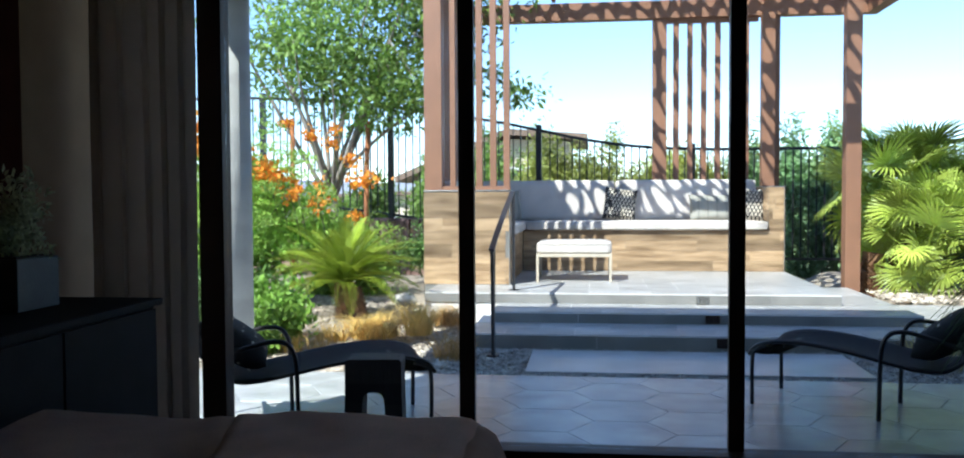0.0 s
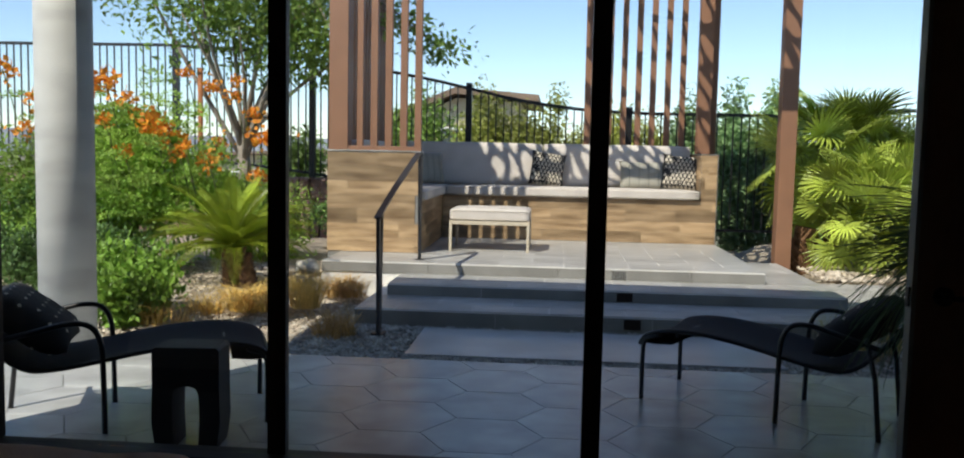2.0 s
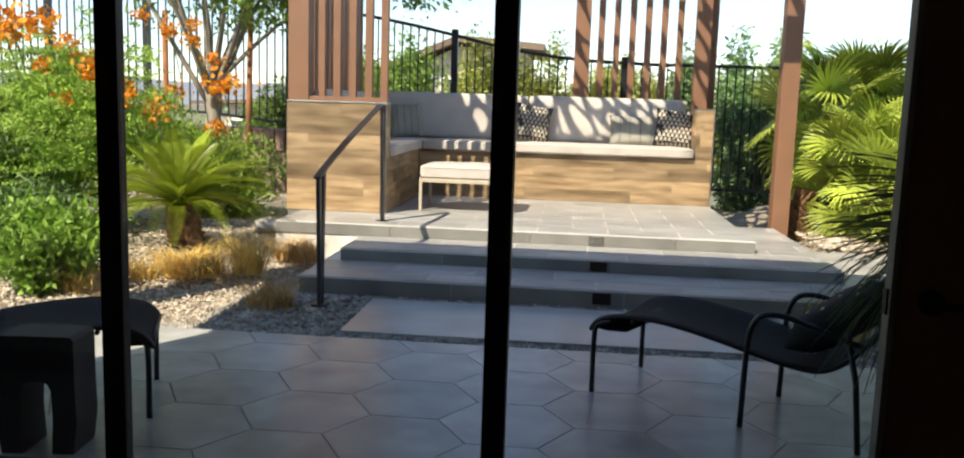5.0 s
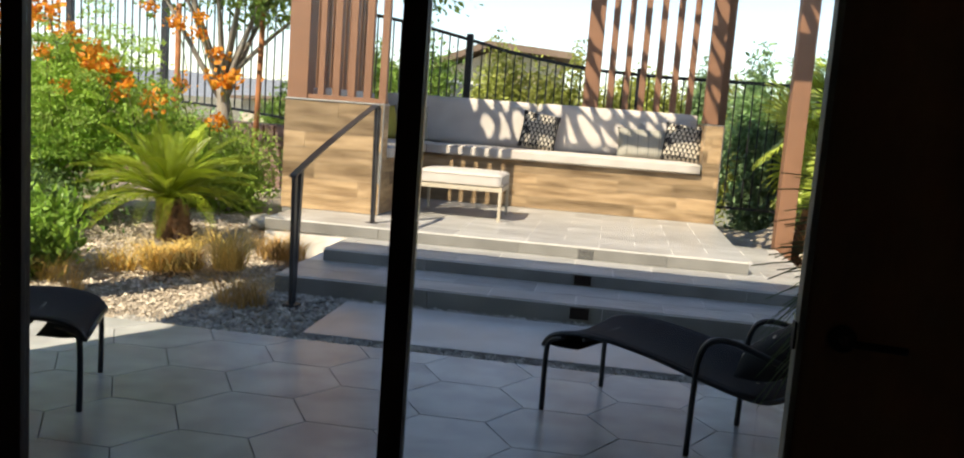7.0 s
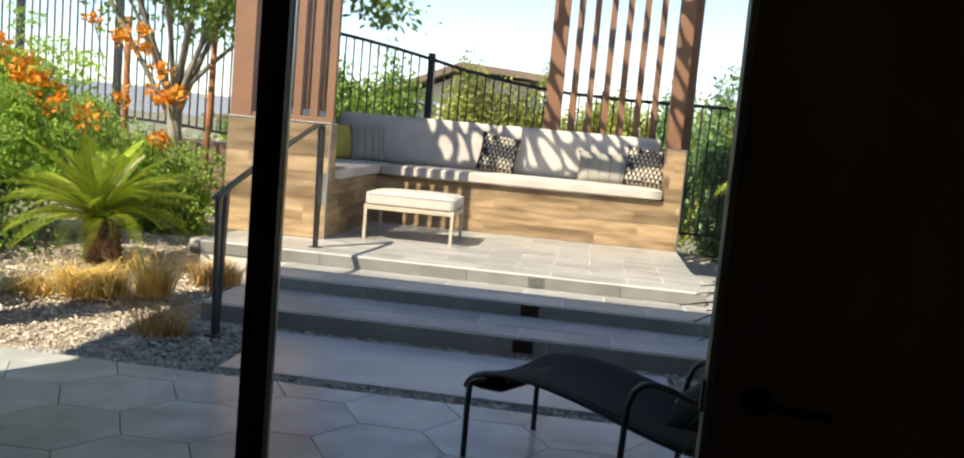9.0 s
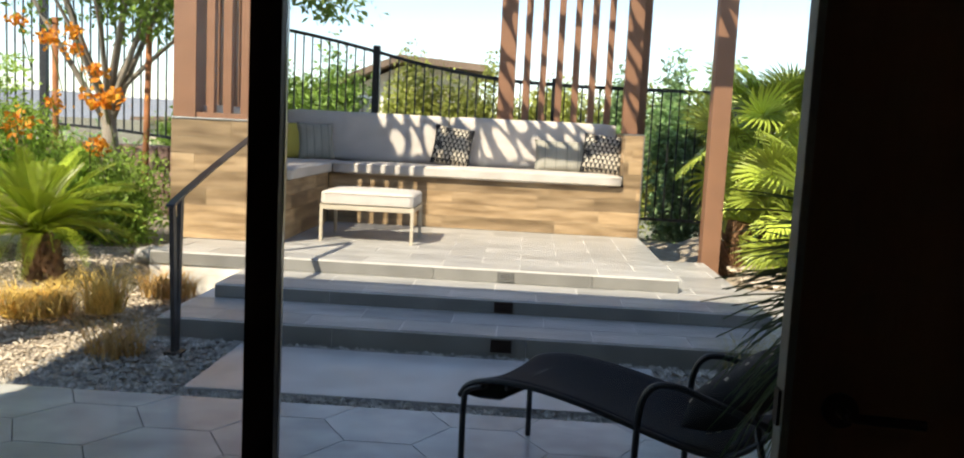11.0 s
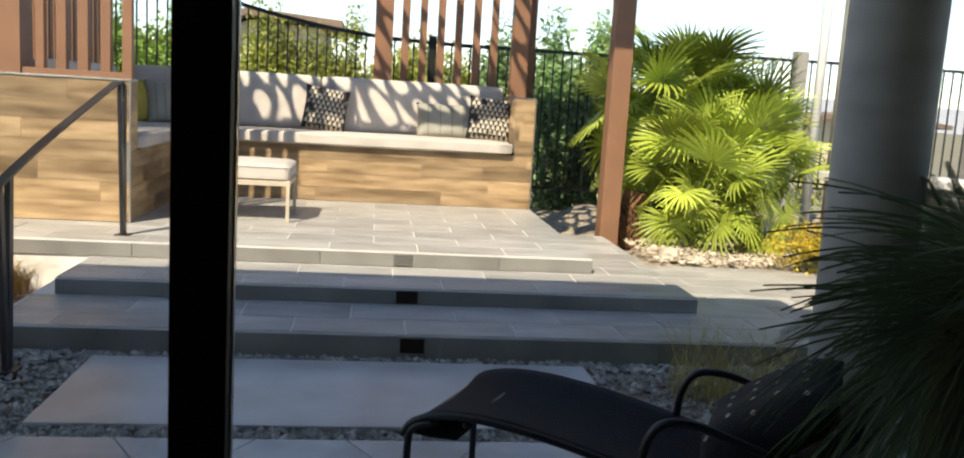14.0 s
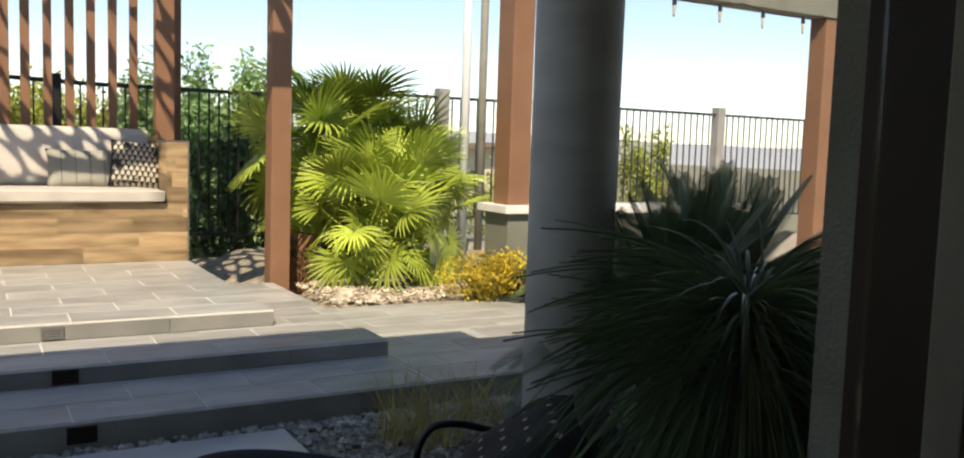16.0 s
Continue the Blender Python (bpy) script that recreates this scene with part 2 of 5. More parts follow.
def mesh_ob(name, bm, material, parent=None, label="", smooth=False, **tags):
    me = bpy.data.meshes.new(name)
    if isinstance(bm, bmesh.types.BMesh):
        bmesh.ops.recalc_face_normals(bm, faces=bm.faces)
        bm.to_mesh(me)
        bm.free()
    else:
        me.from_pydata(*[np.asarray(a).tolist() if len(a) else [] for a in (bm[0], [], [])[:2]], [list(map(int, f)) for f in bm[1]])
    if smooth:
        me.shade_smooth()
    me.materials.append(M[material])
    ob = new(name, me)
    ob.parent = parent
    return tagged(ob, label, **tags)


def part(name, bm, material, parent, label="", smooth=False, kind=""):
    return mesh_ob(name, bm, material, parent, label, smooth, kind=kind)


def box(x0, x1, y0, y1, z0, z1, bevel=0.0, bm=None, seg=2):
    own = bm is None
    t = bmesh.new()
    vs = [t.verts.new((x, y, z)) for x in (x0, x1) for y in (y0, y1) for z in (z0, z1)]
    for f in ((0, 1, 3, 2), (4, 6, 7, 5), (0, 4, 5, 1), (2, 3, 7, 6), (0, 2, 6, 4), (1, 5, 7, 3)):
        t.faces.new([vs[i] for i in f])
    if bevel:
        bmesh.ops.bevel(t, geom=t.edges[:], offset=bevel, segments=seg, affect="EDGES", profile=0.6)
    if own:
        return t
    me = bpy.data.meshes.new("t")
    t.to_mesh(me)
    t.free()
    bm.from_mesh(me)
    bpy.data.meshes.remove(me)
    return bm


def tube(points, r, n=8, r2=None, bm=None, flat=None):
    """A round bar along points; r may end as r2; flat: half width and half depth of a flat bar."""
    bm = bm or bmesh.new()
    pts = [Vector(p) for p in points]
    rings = []
    side = None
    for i, p in enumerate(pts):
        d = (pts[min(i + 1, len(pts) - 1)] - pts[max(i - 1, 0)]).normalized()
        if side is None:
            side = d.cross(Vector((0, 0, 1)) if abs(d.z) < 0.9 else Vector((0, 1, 0))).normalized()
        side = (side - d * side.dot(d)).normalized()
        up = d.cross(side)
        rr = r if r2 is None else r + (r2 - r) * i / (len(pts) - 1)
        if flat:
            rings.append([bm.verts.new(p + side * a * flat[0] + up * b * flat[1]) for a, b in ((-1, -1), (1, -1), (1, 1), (-1, 1))])
        else:
            rings.append([bm.verts.new(p + (side * math.cos(a) + up * math.sin(a)) * rr) for a in (2 * math.pi * k / n for k in range(n))])
    m = len(rings[0])
    for a, b in zip(rings, rings[1:]):
        for k in range(m):
            bm.faces.new((a[k], a[(k + 1) % m], b[(k + 1) % m], b[k]))
    bm.faces.new(rings[0])
    bm.faces.new(rings[-1][::-1])
    return bm


def curve_points(ctrl, n=8):
    """A smooth line through the control points."""
    c = [Vector(p) for p in ctrl]
    c = [c[0] * 2 - c[1]] + c + [c[-1] * 2 - c[-2]]
    out = []
    for i in range(1, len(c) - 2):
        for k in range(n):
            t = k / n
            out.append(0.5 * (2 * c[i] + (c[i + 1] - c[i - 1]) * t + (2 * c[i - 1] - 5 * c[i] + 4 * c[i + 1] - c[i + 2]) * t * t + (3 * c[i] - c[i - 1] - 3 * c[i + 1] + c[i + 2]) * t ** 3))
    out.append(c[-2])
    return out


def cushion(x0, x1, y0, y1, z0, z1, puff=0.02, n=10, bm=None):
    """A soft box: rounded edges, faces swollen a little."""
    bm = bm or bmesh.new()
    cx, cy, cz = (x0 + x1) / 2, (y0 + y1) / 2, (z0 + z1) / 2
    hx, hy, hz = (x1 - x0) / 2, (y1 - y0) / 2, (z1 - z0) / 2
    t = bmesh.new()
    bmesh.ops.create_cube(t, size=2)
    bmesh.ops.subdivide_edges(t, edges=t.edges[:], cuts=n, use_grid_fill=True)
    r = min(hx, hy, hz) * 0.45
    for v in t.verts:
        p = Vector((v.co.x * hx, v.co.y * hy, v.co.z * hz))
        core = Vector((max(-(hx - r), min(hx - r, p.x)), max(-(hy - r), min(hy - r, p.y)), max(-(hz - r), min(hz - r, p.z))))
        d = p - core
        q = core + d.normalized() * r if d.length > 1e-6 else p
        sx, sy, sz = 1 - v.co.x ** 2, 1 - v.co.y ** 2, 1 - v.co.z ** 2
        small = min((hx, 0), (hy, 1), (hz, 2))[1]
        swell = [sy * sz, sx * sz, sx * sy][small]
        q[small] += math.copysign(1, [v.co.x, v.co.y, v.co.z][small]) * puff * swell ** 0.5 * abs([v.co.x, v.co.y, v.co.z][small])
        q += noise.noise_vector(q * 5 + Vector((cx, cy, cz))) * 0.004
        v.co = q + Vector((cx, cy, cz))
    me = bpy.data.meshes.new("t")
    t.to_mesh(me)
    t.free()
    bm.from_mesh(me)
    bpy.data.meshes.remove(me)
    return bm


def pillow_mesh(w, h, d, n=14):
    """A throw pillow, standing in the xz plane, with pinched corners."""
    bm = bmesh.new()
    sides = []
    for s in (-1, 1):
        g = []
        for i in range(n + 1):
            row = []
            for j in range(n + 1):
                u, v = 2 * i / n - 1, 2 * j / n - 1
                th = d / 2 * (max(0, (1 - u ** 4) * (1 - v ** 4))) ** 0.55
                pin = 1 - 0.07 * (1 - abs(u) ** 2) * (abs(v) ** 3) , 1 - 0.07 * (1 - abs(v) ** 2) * (abs(u) ** 3)
                p = Vector((u * w / 2 * pin[1], s * th, v * h / 2 * pin[0]))
                p.y += noise.noise(Vector((u * 2, v * 2, s * 3.0))) * 0.012 * (th > 0.01)
                row.append(bm.verts.new(p))
            g.append(row)
        for i in range(n):
            for j in range(n):
                bm.faces.new((g[i][j], g[i + 1][j], g[i + 1][j + 1], g[i][j + 1]))
    bmesh.ops.remove_doubles(bm, verts=bm.verts[:], dist=0.0015)
    return bm


def pillow_depth(u, v, d):
    return d / 2 * (max(0, (1 - u ** 4) * (1 - v ** 4))) ** 0.55


def leaf_cloud(points, size, rng, slim=0.45, up=0.4, bend=0.25):
    """Small folded leaves at the points: vertices and faces."""
    n = len(points)
    d = rng.normal(size=(n, 3)) + np.array([0, 0, -up])
    d /= np.linalg.norm(d, axis=1)[:, None]
    nor = rng.normal(size=(n, 3)) + np.array([0, 0, 1.2])
    side = np.cross(d, nor)
    side /= np.linalg.norm(side, axis=1)[:, None] + 1e-9
    nn = np.cross(side, d)
    s = (size * rng.uniform(0.6, 1.3, n))[:, None]
    p = np.asarray(points)
    a, b = p, p + d * s
    mid = p + d * s * 0.45 + nn * s * bend * 0.3
    l, r = mid + side * s * slim / 2, mid - side * s * slim / 2
    v = np.stack([a, l, b, r], 1).reshape(-1, 3)
    f = np.arange(n * 4).reshape(-1, 4)
    return v, f


def blob_points(n, center, radii, rng, shell=0.55, lumps=9, rough=0.35):
    """Points in an uneven crown made of overlapping clumps."""
    c = rng.normal(size=(lumps, 3))
    c /= np.linalg.norm(c, axis=1)[:, None]
    c *= rng.uniform(0.25, 0.8, (lumps, 1))
    which = rng.integers(0, lumps, n)
    d = rng.normal(size=(n, 3))
    d /= np.linalg.norm(d, axis=1)[:, None]
    rad = rng.uniform(shell, 1, n)[:, None] * rng.uniform(0.25, 0.25 + rough, lumps)[which][:, None]
    return (c[which] + d * rad) * np.array(radii) + np.array(center)


def join_pyd(parts_):
    vs, fs, k = [], [], 0
    for v, f in parts_:
        vs.append(v)
        fs.extend((np.asarray(f) + k).tolist())
        k += len(v)
    return np.concatenate(vs), fs


def blades(roots, rng, length, width, lean=0.8, droop=0.5, seg=4, upright=0.0):
    """Long thin grass blades that rise and arch over."""
    V, F = [], []
    for x, y, z in roots:
        a = rng.uniform(0, 2 * math.pi)
        out = np.array([math.cos(a), math.sin(a), 0])
        L = length * rng.uniform(0.55, 1.2)
        le = lean * rng.uniform(0.2, 1.1)
        side = np.array([-out[1], out[0], 0]) * width * rng.uniform(0.6, 1.2)
        base = len(V)
        for k in range(seg + 1):
            t = k / seg
            p = np.array([x, y, z]) + out * L * le * t ** 1.3 + np.array([0, 0, 1]) * L * (t - droop * t * t * rng.uniform(0.8, 1.1))
            w = side * (1 - t) ** 0.7
            V += [p - w, p + w]
        for k in range(seg):
            b = base + 2 * k
            F.append((b, b + 1, b + 3, b + 2))
    return np.array(V), F


def fan_leaf(rng, n=26, r=0.42, spread=2.5, petiole=0.4, fold=0.8):
    """A fan palm leaf: a stem along +x and stiff segments that split from its end."""
    V, F = [], []
    for k in range(n):
        a = (k / (n - 1) - 0.5) * 2 * spread
        L = r * (1 - 0.25 * (abs(a) / spread) ** 2) * rng.uniform(0.9, 1.05)
        d = np.array([math.cos(a) * math.cos(fold), math.sin(a), -math.cos(a) * math.sin(fold)])
        s = np.array([-math.sin(a) * math.cos(fold), math.cos(a), math.sin(a) * math.sin(fold)])
        b = len(V)
        o = np.array([petiole, 0, 0])
        droop = 0.10 + 0.12 * rng.random()
        for t, w in ((0.06, 0.006), (0.40, 0.014), (0.72, 0.010), (1.0, 0.001)):
            c = o + d * L * t + np.array([0, 0, 0.06 * math.sin(t * 2) * (1 if k % 2 else 0.8) - droop * L * t ** 2.5])
            V += [c - s * w, c + np.array([0, 0, 0.006]), c + s * w]
        for j in range(3):
            q = b + 3 * j
            F += [(q, q + 1, q + 4, q + 3), (q + 1, q + 2, q + 5, q + 4)]
    b = len(V)
    for t in (0, 1):
        for dy, dz in ((-0.007, 0), (0, -0.008), (0.007, 0)):
            V.append(np.array([petiole * t * 1.03, dy, dz + (0.0 if t else -0.02)]))
    F += [(b, b + 1, b + 4, b + 3), (b + 1, b + 2, b + 5, b + 4)]
    return np.array(V), F


def pinnate_frond(rng, length=1.0, leaf=0.16, n=46, arch=0.35, width=0.009, vee=0.5, first=0.12):
    """A feather frond along +x, arching; leaflets on both sides."""
    V, F = [], []
    for k in range(n):
        t = first + (1 - first) * k / (n - 1)
        c = np.array([length * t, 0, length * (0.55 * t - arch * 2.2 * t * t * 0.5)])
        L = leaf * math.sin(math.pi * min(0.97, max(0.12, t * 0.85 + 0.1))) ** 0.6
        for s in (-1, 1):
            d = np.array([0.65, s * 1.0, vee * 0.6])
            d /= np.linalg.norm(d)
            w = np.array([0.9, -s * 0.3, 0]) * width
            b = len(V)
            tip = c + d * L + np.array([0, 0, -0.12 * L])
            V += [c - w, c + w, c + d * L * 0.6 + w * 0.9, c + d * L * 0.6 - w * 0.9, tip]
            F += [(b, b + 1, b + 2, b + 3), (b + 3, b + 2, b + 4)]
    b = len(V)
    m = 9
    for k in range(m):
        t = k / (m - 1)
        c = np.array([length * t, 0, length * (0.55 * t - arch * 2.2 * t * t * 0.5)])
        w = 0.010 * (1 - 0.8 * t)
        V += [c + np.array([0, -w, 0]), c + np.array([0, 0, -w]), c + np.array([0, w, 0])]
    for k in range(m - 1):
        q = b + 3 * k
        F += [(q, q + 1, q + 4, q + 3), (q + 1, q + 2, q + 5, q + 4)]
    return np.array(V), F


def shared(name, me, parent, m):
    ob = new(name, me)
    ob.parent = parent
    ob.matrix_local = m
    return ob


def pyd_mesh(name, vf, material, smooth=False):
    me = bpy.data.meshes.new(name)
    me.from_pydata(np.asarray(vf[0]).tolist(), [], [list(map(int, f)) for f in vf[1]])
    if smooth:
        me.shade_smooth()
    me.materials.append(M[material])
    return me


def stones(points, size, rng, flat=0.6):
    """Little irregular stones as one mesh."""
    base = np.array([(1, 0, 0), (-1, 0, 0), (0, 1, 0), (0, -1, 0), (0, 0, 1), (0, 0, -1)], float)
    faces = np.array([(0, 2, 4), (2, 1, 4), (1, 3, 4), (3, 0, 4), (2, 0, 5), (1, 2, 5), (3, 1, 5), (0, 3, 5)])
    n = len(points)
    a = rng.uniform(0, 2 * math.pi, n)
    ca, sa = np.cos(a), np.sin(a)
    v = base[None] * rng.uniform(0.6, 1.25, (n, 6, 1)) * (size * rng.uniform(0.5, 1.4, n))[:, None, None] * np.array([1, 0.75, flat])
    x = v[..., 0] * ca[:, None] - v[..., 1] * sa[:, None]
    y = v[..., 0] * sa[:, None] + v[..., 1] * ca[:, None]
    v = np.stack([x, y, v[..., 2]], -1) + np.asarray(points)[:, None]
    f = (faces[None] + 6 * np.arange(n)[:, None, None]).reshape(-1, 3)
    return v.reshape(-1, 3), f


# ---- ground and paving ----
def structure(name, bm, material, label="", **k):
    return mesh_ob(name, bm, material, None, label, kind="structure", **k)


def ground():
    bm = bmesh.new()
    xs = [-600, -120, -40, -16] + [-12 + i * 0.4 for i in range(73)] + [24, 60, 150, 600]
    ys = [-40, -5, 2] + [4.4 + i * 0.4 for i in range(26)] + [15.2, 17, 22, 40, 100, 300, 900]
    def height(x, y):
        h = -0.035
        if x < -0.9 and 6.6 < y < 14:
            h += 0.10 * min(1, (-0.9 - x) / 1.5) * min(1, (y - 6.6) / 1.5)
        if x > 3.3 and 10.15 < y < 14.4:
            h += 0.17
        if y > 15:
            h -= min(9, (y - 15) * 0.12)
        return h + 0.02 * noise.noise(Vector((x * 0.9, y * 0.9, 0))) * (-12 < x < 24 and y < 15)
    g = [[bm.verts.new((x, y, height(x, y))) for y in ys] for x in xs]
    for i in range(len(xs) - 1):
        for j in range(len(ys) - 1):
            bm.faces.new((g[i][j], g[i + 1][j], g[i + 1][j + 1], g[i][j + 1]))
    ob = structure("ground", bm, "gravel", "sunlit pale gravel and sandy ground", smooth=True)
    ob.data.materials.append(M["desert"])
    for f in ob.data.polygons:
        if f.center.y > 14.6 or abs(f.center.x) > 14:
            f.material_index = 1


def hex_patio():
    base = structure("patio", box(-7.5, 6.5, 4.2, 6.56, -0.12, -0.004), "darkgrout", "shaded patio floor of large grey hexagonal tiles")
    R, gap = 0.302, 0.004
    me = {}
    cx0, cy0 = -0.14, 5.30
    todo = []
    for i in range(-17, 16):
        for j in range(-5, 6):
            cx, cy = cx0 + i * 1.5 * R, cy0 + (j + 0.5 * (i % 2)) * math.sqrt(3) * R - (0.0)
            pts = [(cx + (R - gap) * math.cos(radians(60 * k)), cy + (R - gap) * math.sin(radians(60 * k))) for k in range(6)]
            if min(p[1] for p in pts) > 6.5 or max(p[1] for p in pts) < 4.25 or cx < -7.2 or cx > 6.3:
                continue
            todo.append((cx, cy, pts))
    def poly(pts, cx, cy):
        bm = bmesh.new()
        out = []
        for lim, keep in ((6.555, 1), (4.205, -1)):
            new_pts = []
            for a, b in zip(pts, pts[1:] + pts[:1]):
                ia, ib = (a[1] - lim) * keep <= 0, (b[1] - lim) * keep <= 0
                if ia:
                    new_pts.append(a)
                if ia != ib:
                    t = (lim - a[1]) / (b[1] - a[1])
                    new_pts.append((a[0] + (b[0] - a[0]) * t, lim))
            pts = new_pts
        if len(pts) < 3:
            return None
        top = [bm.verts.new((x - cx, y - cy, 0.0)) for x, y in pts]
        mid = [bm.verts.new(((x - cx) * 1.006, (y - cy) * 1.006, -0.003)) for x, y in pts]
        bot = [bm.verts.new(((x - cx) * 1.006, (y - cy) * 1.006, -0.01)) for x, y in pts]
        bm.faces.new(top)
        for A, B in ((top, mid), (mid, bot)):
            for k in range(len(A)):
                bm.faces.new((A[k], B[k], B[(k + 1) % len(A)], A[(k + 1) % len(A)]))
        bmesh.ops.recalc_face_normals(bm, faces=bm.faces)
        m = bpy.data.meshes.new("tile")
        bm.to_mesh(m)
        bm.free()
        m.materials.append(M["hex"])
        return m
    todo.sort(key=lambda q: (q[0] - 0.5) ** 2 + (q[1] - 5) ** 2)
    for cx, cy, pts in todo[:300]:
        whole = max(p[1] for p in pts) < 6.55 and min(p[1] for p in pts) > 4.21
        m = me.get("whole") if whole else poly(pts, cx, cy)
        if whole and m is None:
            m = me["whole"] = poly(pts, cx, cy)
        if m:
            ob = shared("tile", m, base, pose(cx, cy, 0.0))


def paver_field(parent, rects, z, cols=0.61, rows=0.305, off=0.0, x0=0.0, y0=0.0):
    """Running-bond pavers over rectangles."""
    cache = {}
    for ax, bx, ay, by in rects:
        j0, j1 = math.floor((ay - y0) / rows), math.ceil((by - y0) / rows)
        for j in range(j0, j1):
            sh = (j % 2) * cols / 2 + off
            for i in range(math.floor((ax - x0 - sh) / cols), math.ceil((bx - x0 - sh) / cols)):
                a, b = max(ax, x0 + sh + i * cols), min(bx, x0 + sh + (i + 1) * cols)
                c, d = max(ay, y0 + j * rows), min(by, y0 + (j + 1) * rows)
                if b - a < 0.03 or d - c < 0.03:
                    continue
                w, h = b - a - 0.009, d - c - 0.009
                key = (round(w, 3), round(h, 3))
                if key not in cache:
                    bm = box(-w / 2, w / 2, -h / 2, h / 2, -0.012, 0, 0.002, seg=1)
                    m = bpy.data.meshes.new("tile")
                    bm.to_mesh(m)
                    bm.free()
                    m.materials.append(M["paver"])
                    cache[key] = m
                shared("tile", cache[key], parent, pose((a + b) / 2, (c + d) / 2, z))


def riser_tiles(parent, x0, x1, y, z0, z1, w=1.22, off=0.0):
    cache = {}
    i = 0
    x = x0 - off
    while x < x1:
        a, b = max(x, x0), min(x + w, x1)
        if b - a > 0.03:
            k = round(b - a, 3)
            if k not in cache:
                bm = box(-(b - a) / 2 + 0.0015, (b - a) / 2 - 0.0015, -0.012, 0, 0, z1 - z0, 0.0015, seg=1)
                cache[k] = bpy.data.meshes.new("riser_tile")
                bm.to_mesh(cache[k])
                bm.free()
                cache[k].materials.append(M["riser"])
            shared("riser_tile", cache[k], parent, pose((a + b) / 2, y, z0))
        x += w


def terrace():
    s1 = structure("step_1", box(-0.93, 9.0, 7.745, 10.05, -0.1, STEP1 - 0.004), "grout", "lowest grey paved step, broad and shaded")
    s2 = structure("step_2", box(-0.80, 3.09, 8.425, 10.85, -0.1, STEP2 - 0.004), "grout", "middle grey paved step")
    s3 = structure("deck", box(-1.56, 2.56, 9.095, 12.6, -0.1, DECK - 0.004), "grout", "sunlit raised terrace of grey pavers")
    return s1, s2, s3


ground()
tagged(structure("pad", box(-0.35, 2.17, 6.69, 7.61, -0.06, 0.006, 0.006), "slab", "smooth grey concrete pad set in gravel"))
STEPS = terrace()


# ---- the house: window wall and room ----
def house_shell():
    y0, y1 = 4.10, 4.24
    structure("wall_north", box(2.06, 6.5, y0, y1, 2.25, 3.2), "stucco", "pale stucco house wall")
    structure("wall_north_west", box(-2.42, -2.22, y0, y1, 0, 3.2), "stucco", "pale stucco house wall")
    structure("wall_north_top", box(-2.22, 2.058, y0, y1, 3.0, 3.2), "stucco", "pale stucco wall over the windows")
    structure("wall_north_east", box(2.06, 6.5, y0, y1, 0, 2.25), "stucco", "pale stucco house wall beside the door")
    structure("wall_north_pier", box(2.085, 2.9, 4.242, 4.385, 0, 2.898), "stucco", "rough stucco reveal outside the window, coloured darker for shade")
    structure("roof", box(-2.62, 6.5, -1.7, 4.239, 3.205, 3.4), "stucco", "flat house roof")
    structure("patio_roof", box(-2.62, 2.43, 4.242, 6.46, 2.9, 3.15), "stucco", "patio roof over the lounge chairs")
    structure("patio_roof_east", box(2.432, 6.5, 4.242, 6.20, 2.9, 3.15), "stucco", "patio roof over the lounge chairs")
    structure("wall_west", box(-2.42, -2.22, -1.5, 4.10, 0, 3.0), "wallwest", "warm beige plaster wall in shade")
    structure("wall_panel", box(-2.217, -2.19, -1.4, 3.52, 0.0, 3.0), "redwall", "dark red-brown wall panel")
    # Unseen walls, kept near and white to bounce light into the room.
    structure("wall_east", box(3.4, 3.6, -1.5, 4.10, 0, 3.0), "whitewall", "unseen white wall, set close to bounce light")
    structure("wall_south", box(-2.42, 3.6, -1.7, -1.5, 0, 3.0), "whitewall", "unseen white wall, set close to bounce light")
    structure("ceiling", box(-2.42, 3.6, -1.7, 4.10, 3.0, 3.2), "ceil", "plain room ceiling in shade")
    structure("floor", box(-2.42, 3.6, -1.7, 4.10, -0.12, -0.001), "carpet", "dark carpeted floor")
    structure("wall_east_inner", box(2.86, 3.4, 4.0, 4.097, 0, 3.0), "wallin", "warm beige wall with shade toned into its colour")
    structure("wall_inner_top", box(1.964, 2.86, 4.0, 4.097, 2.22, 3.0), "wallin", "warm beige wall with shade toned into its colour")


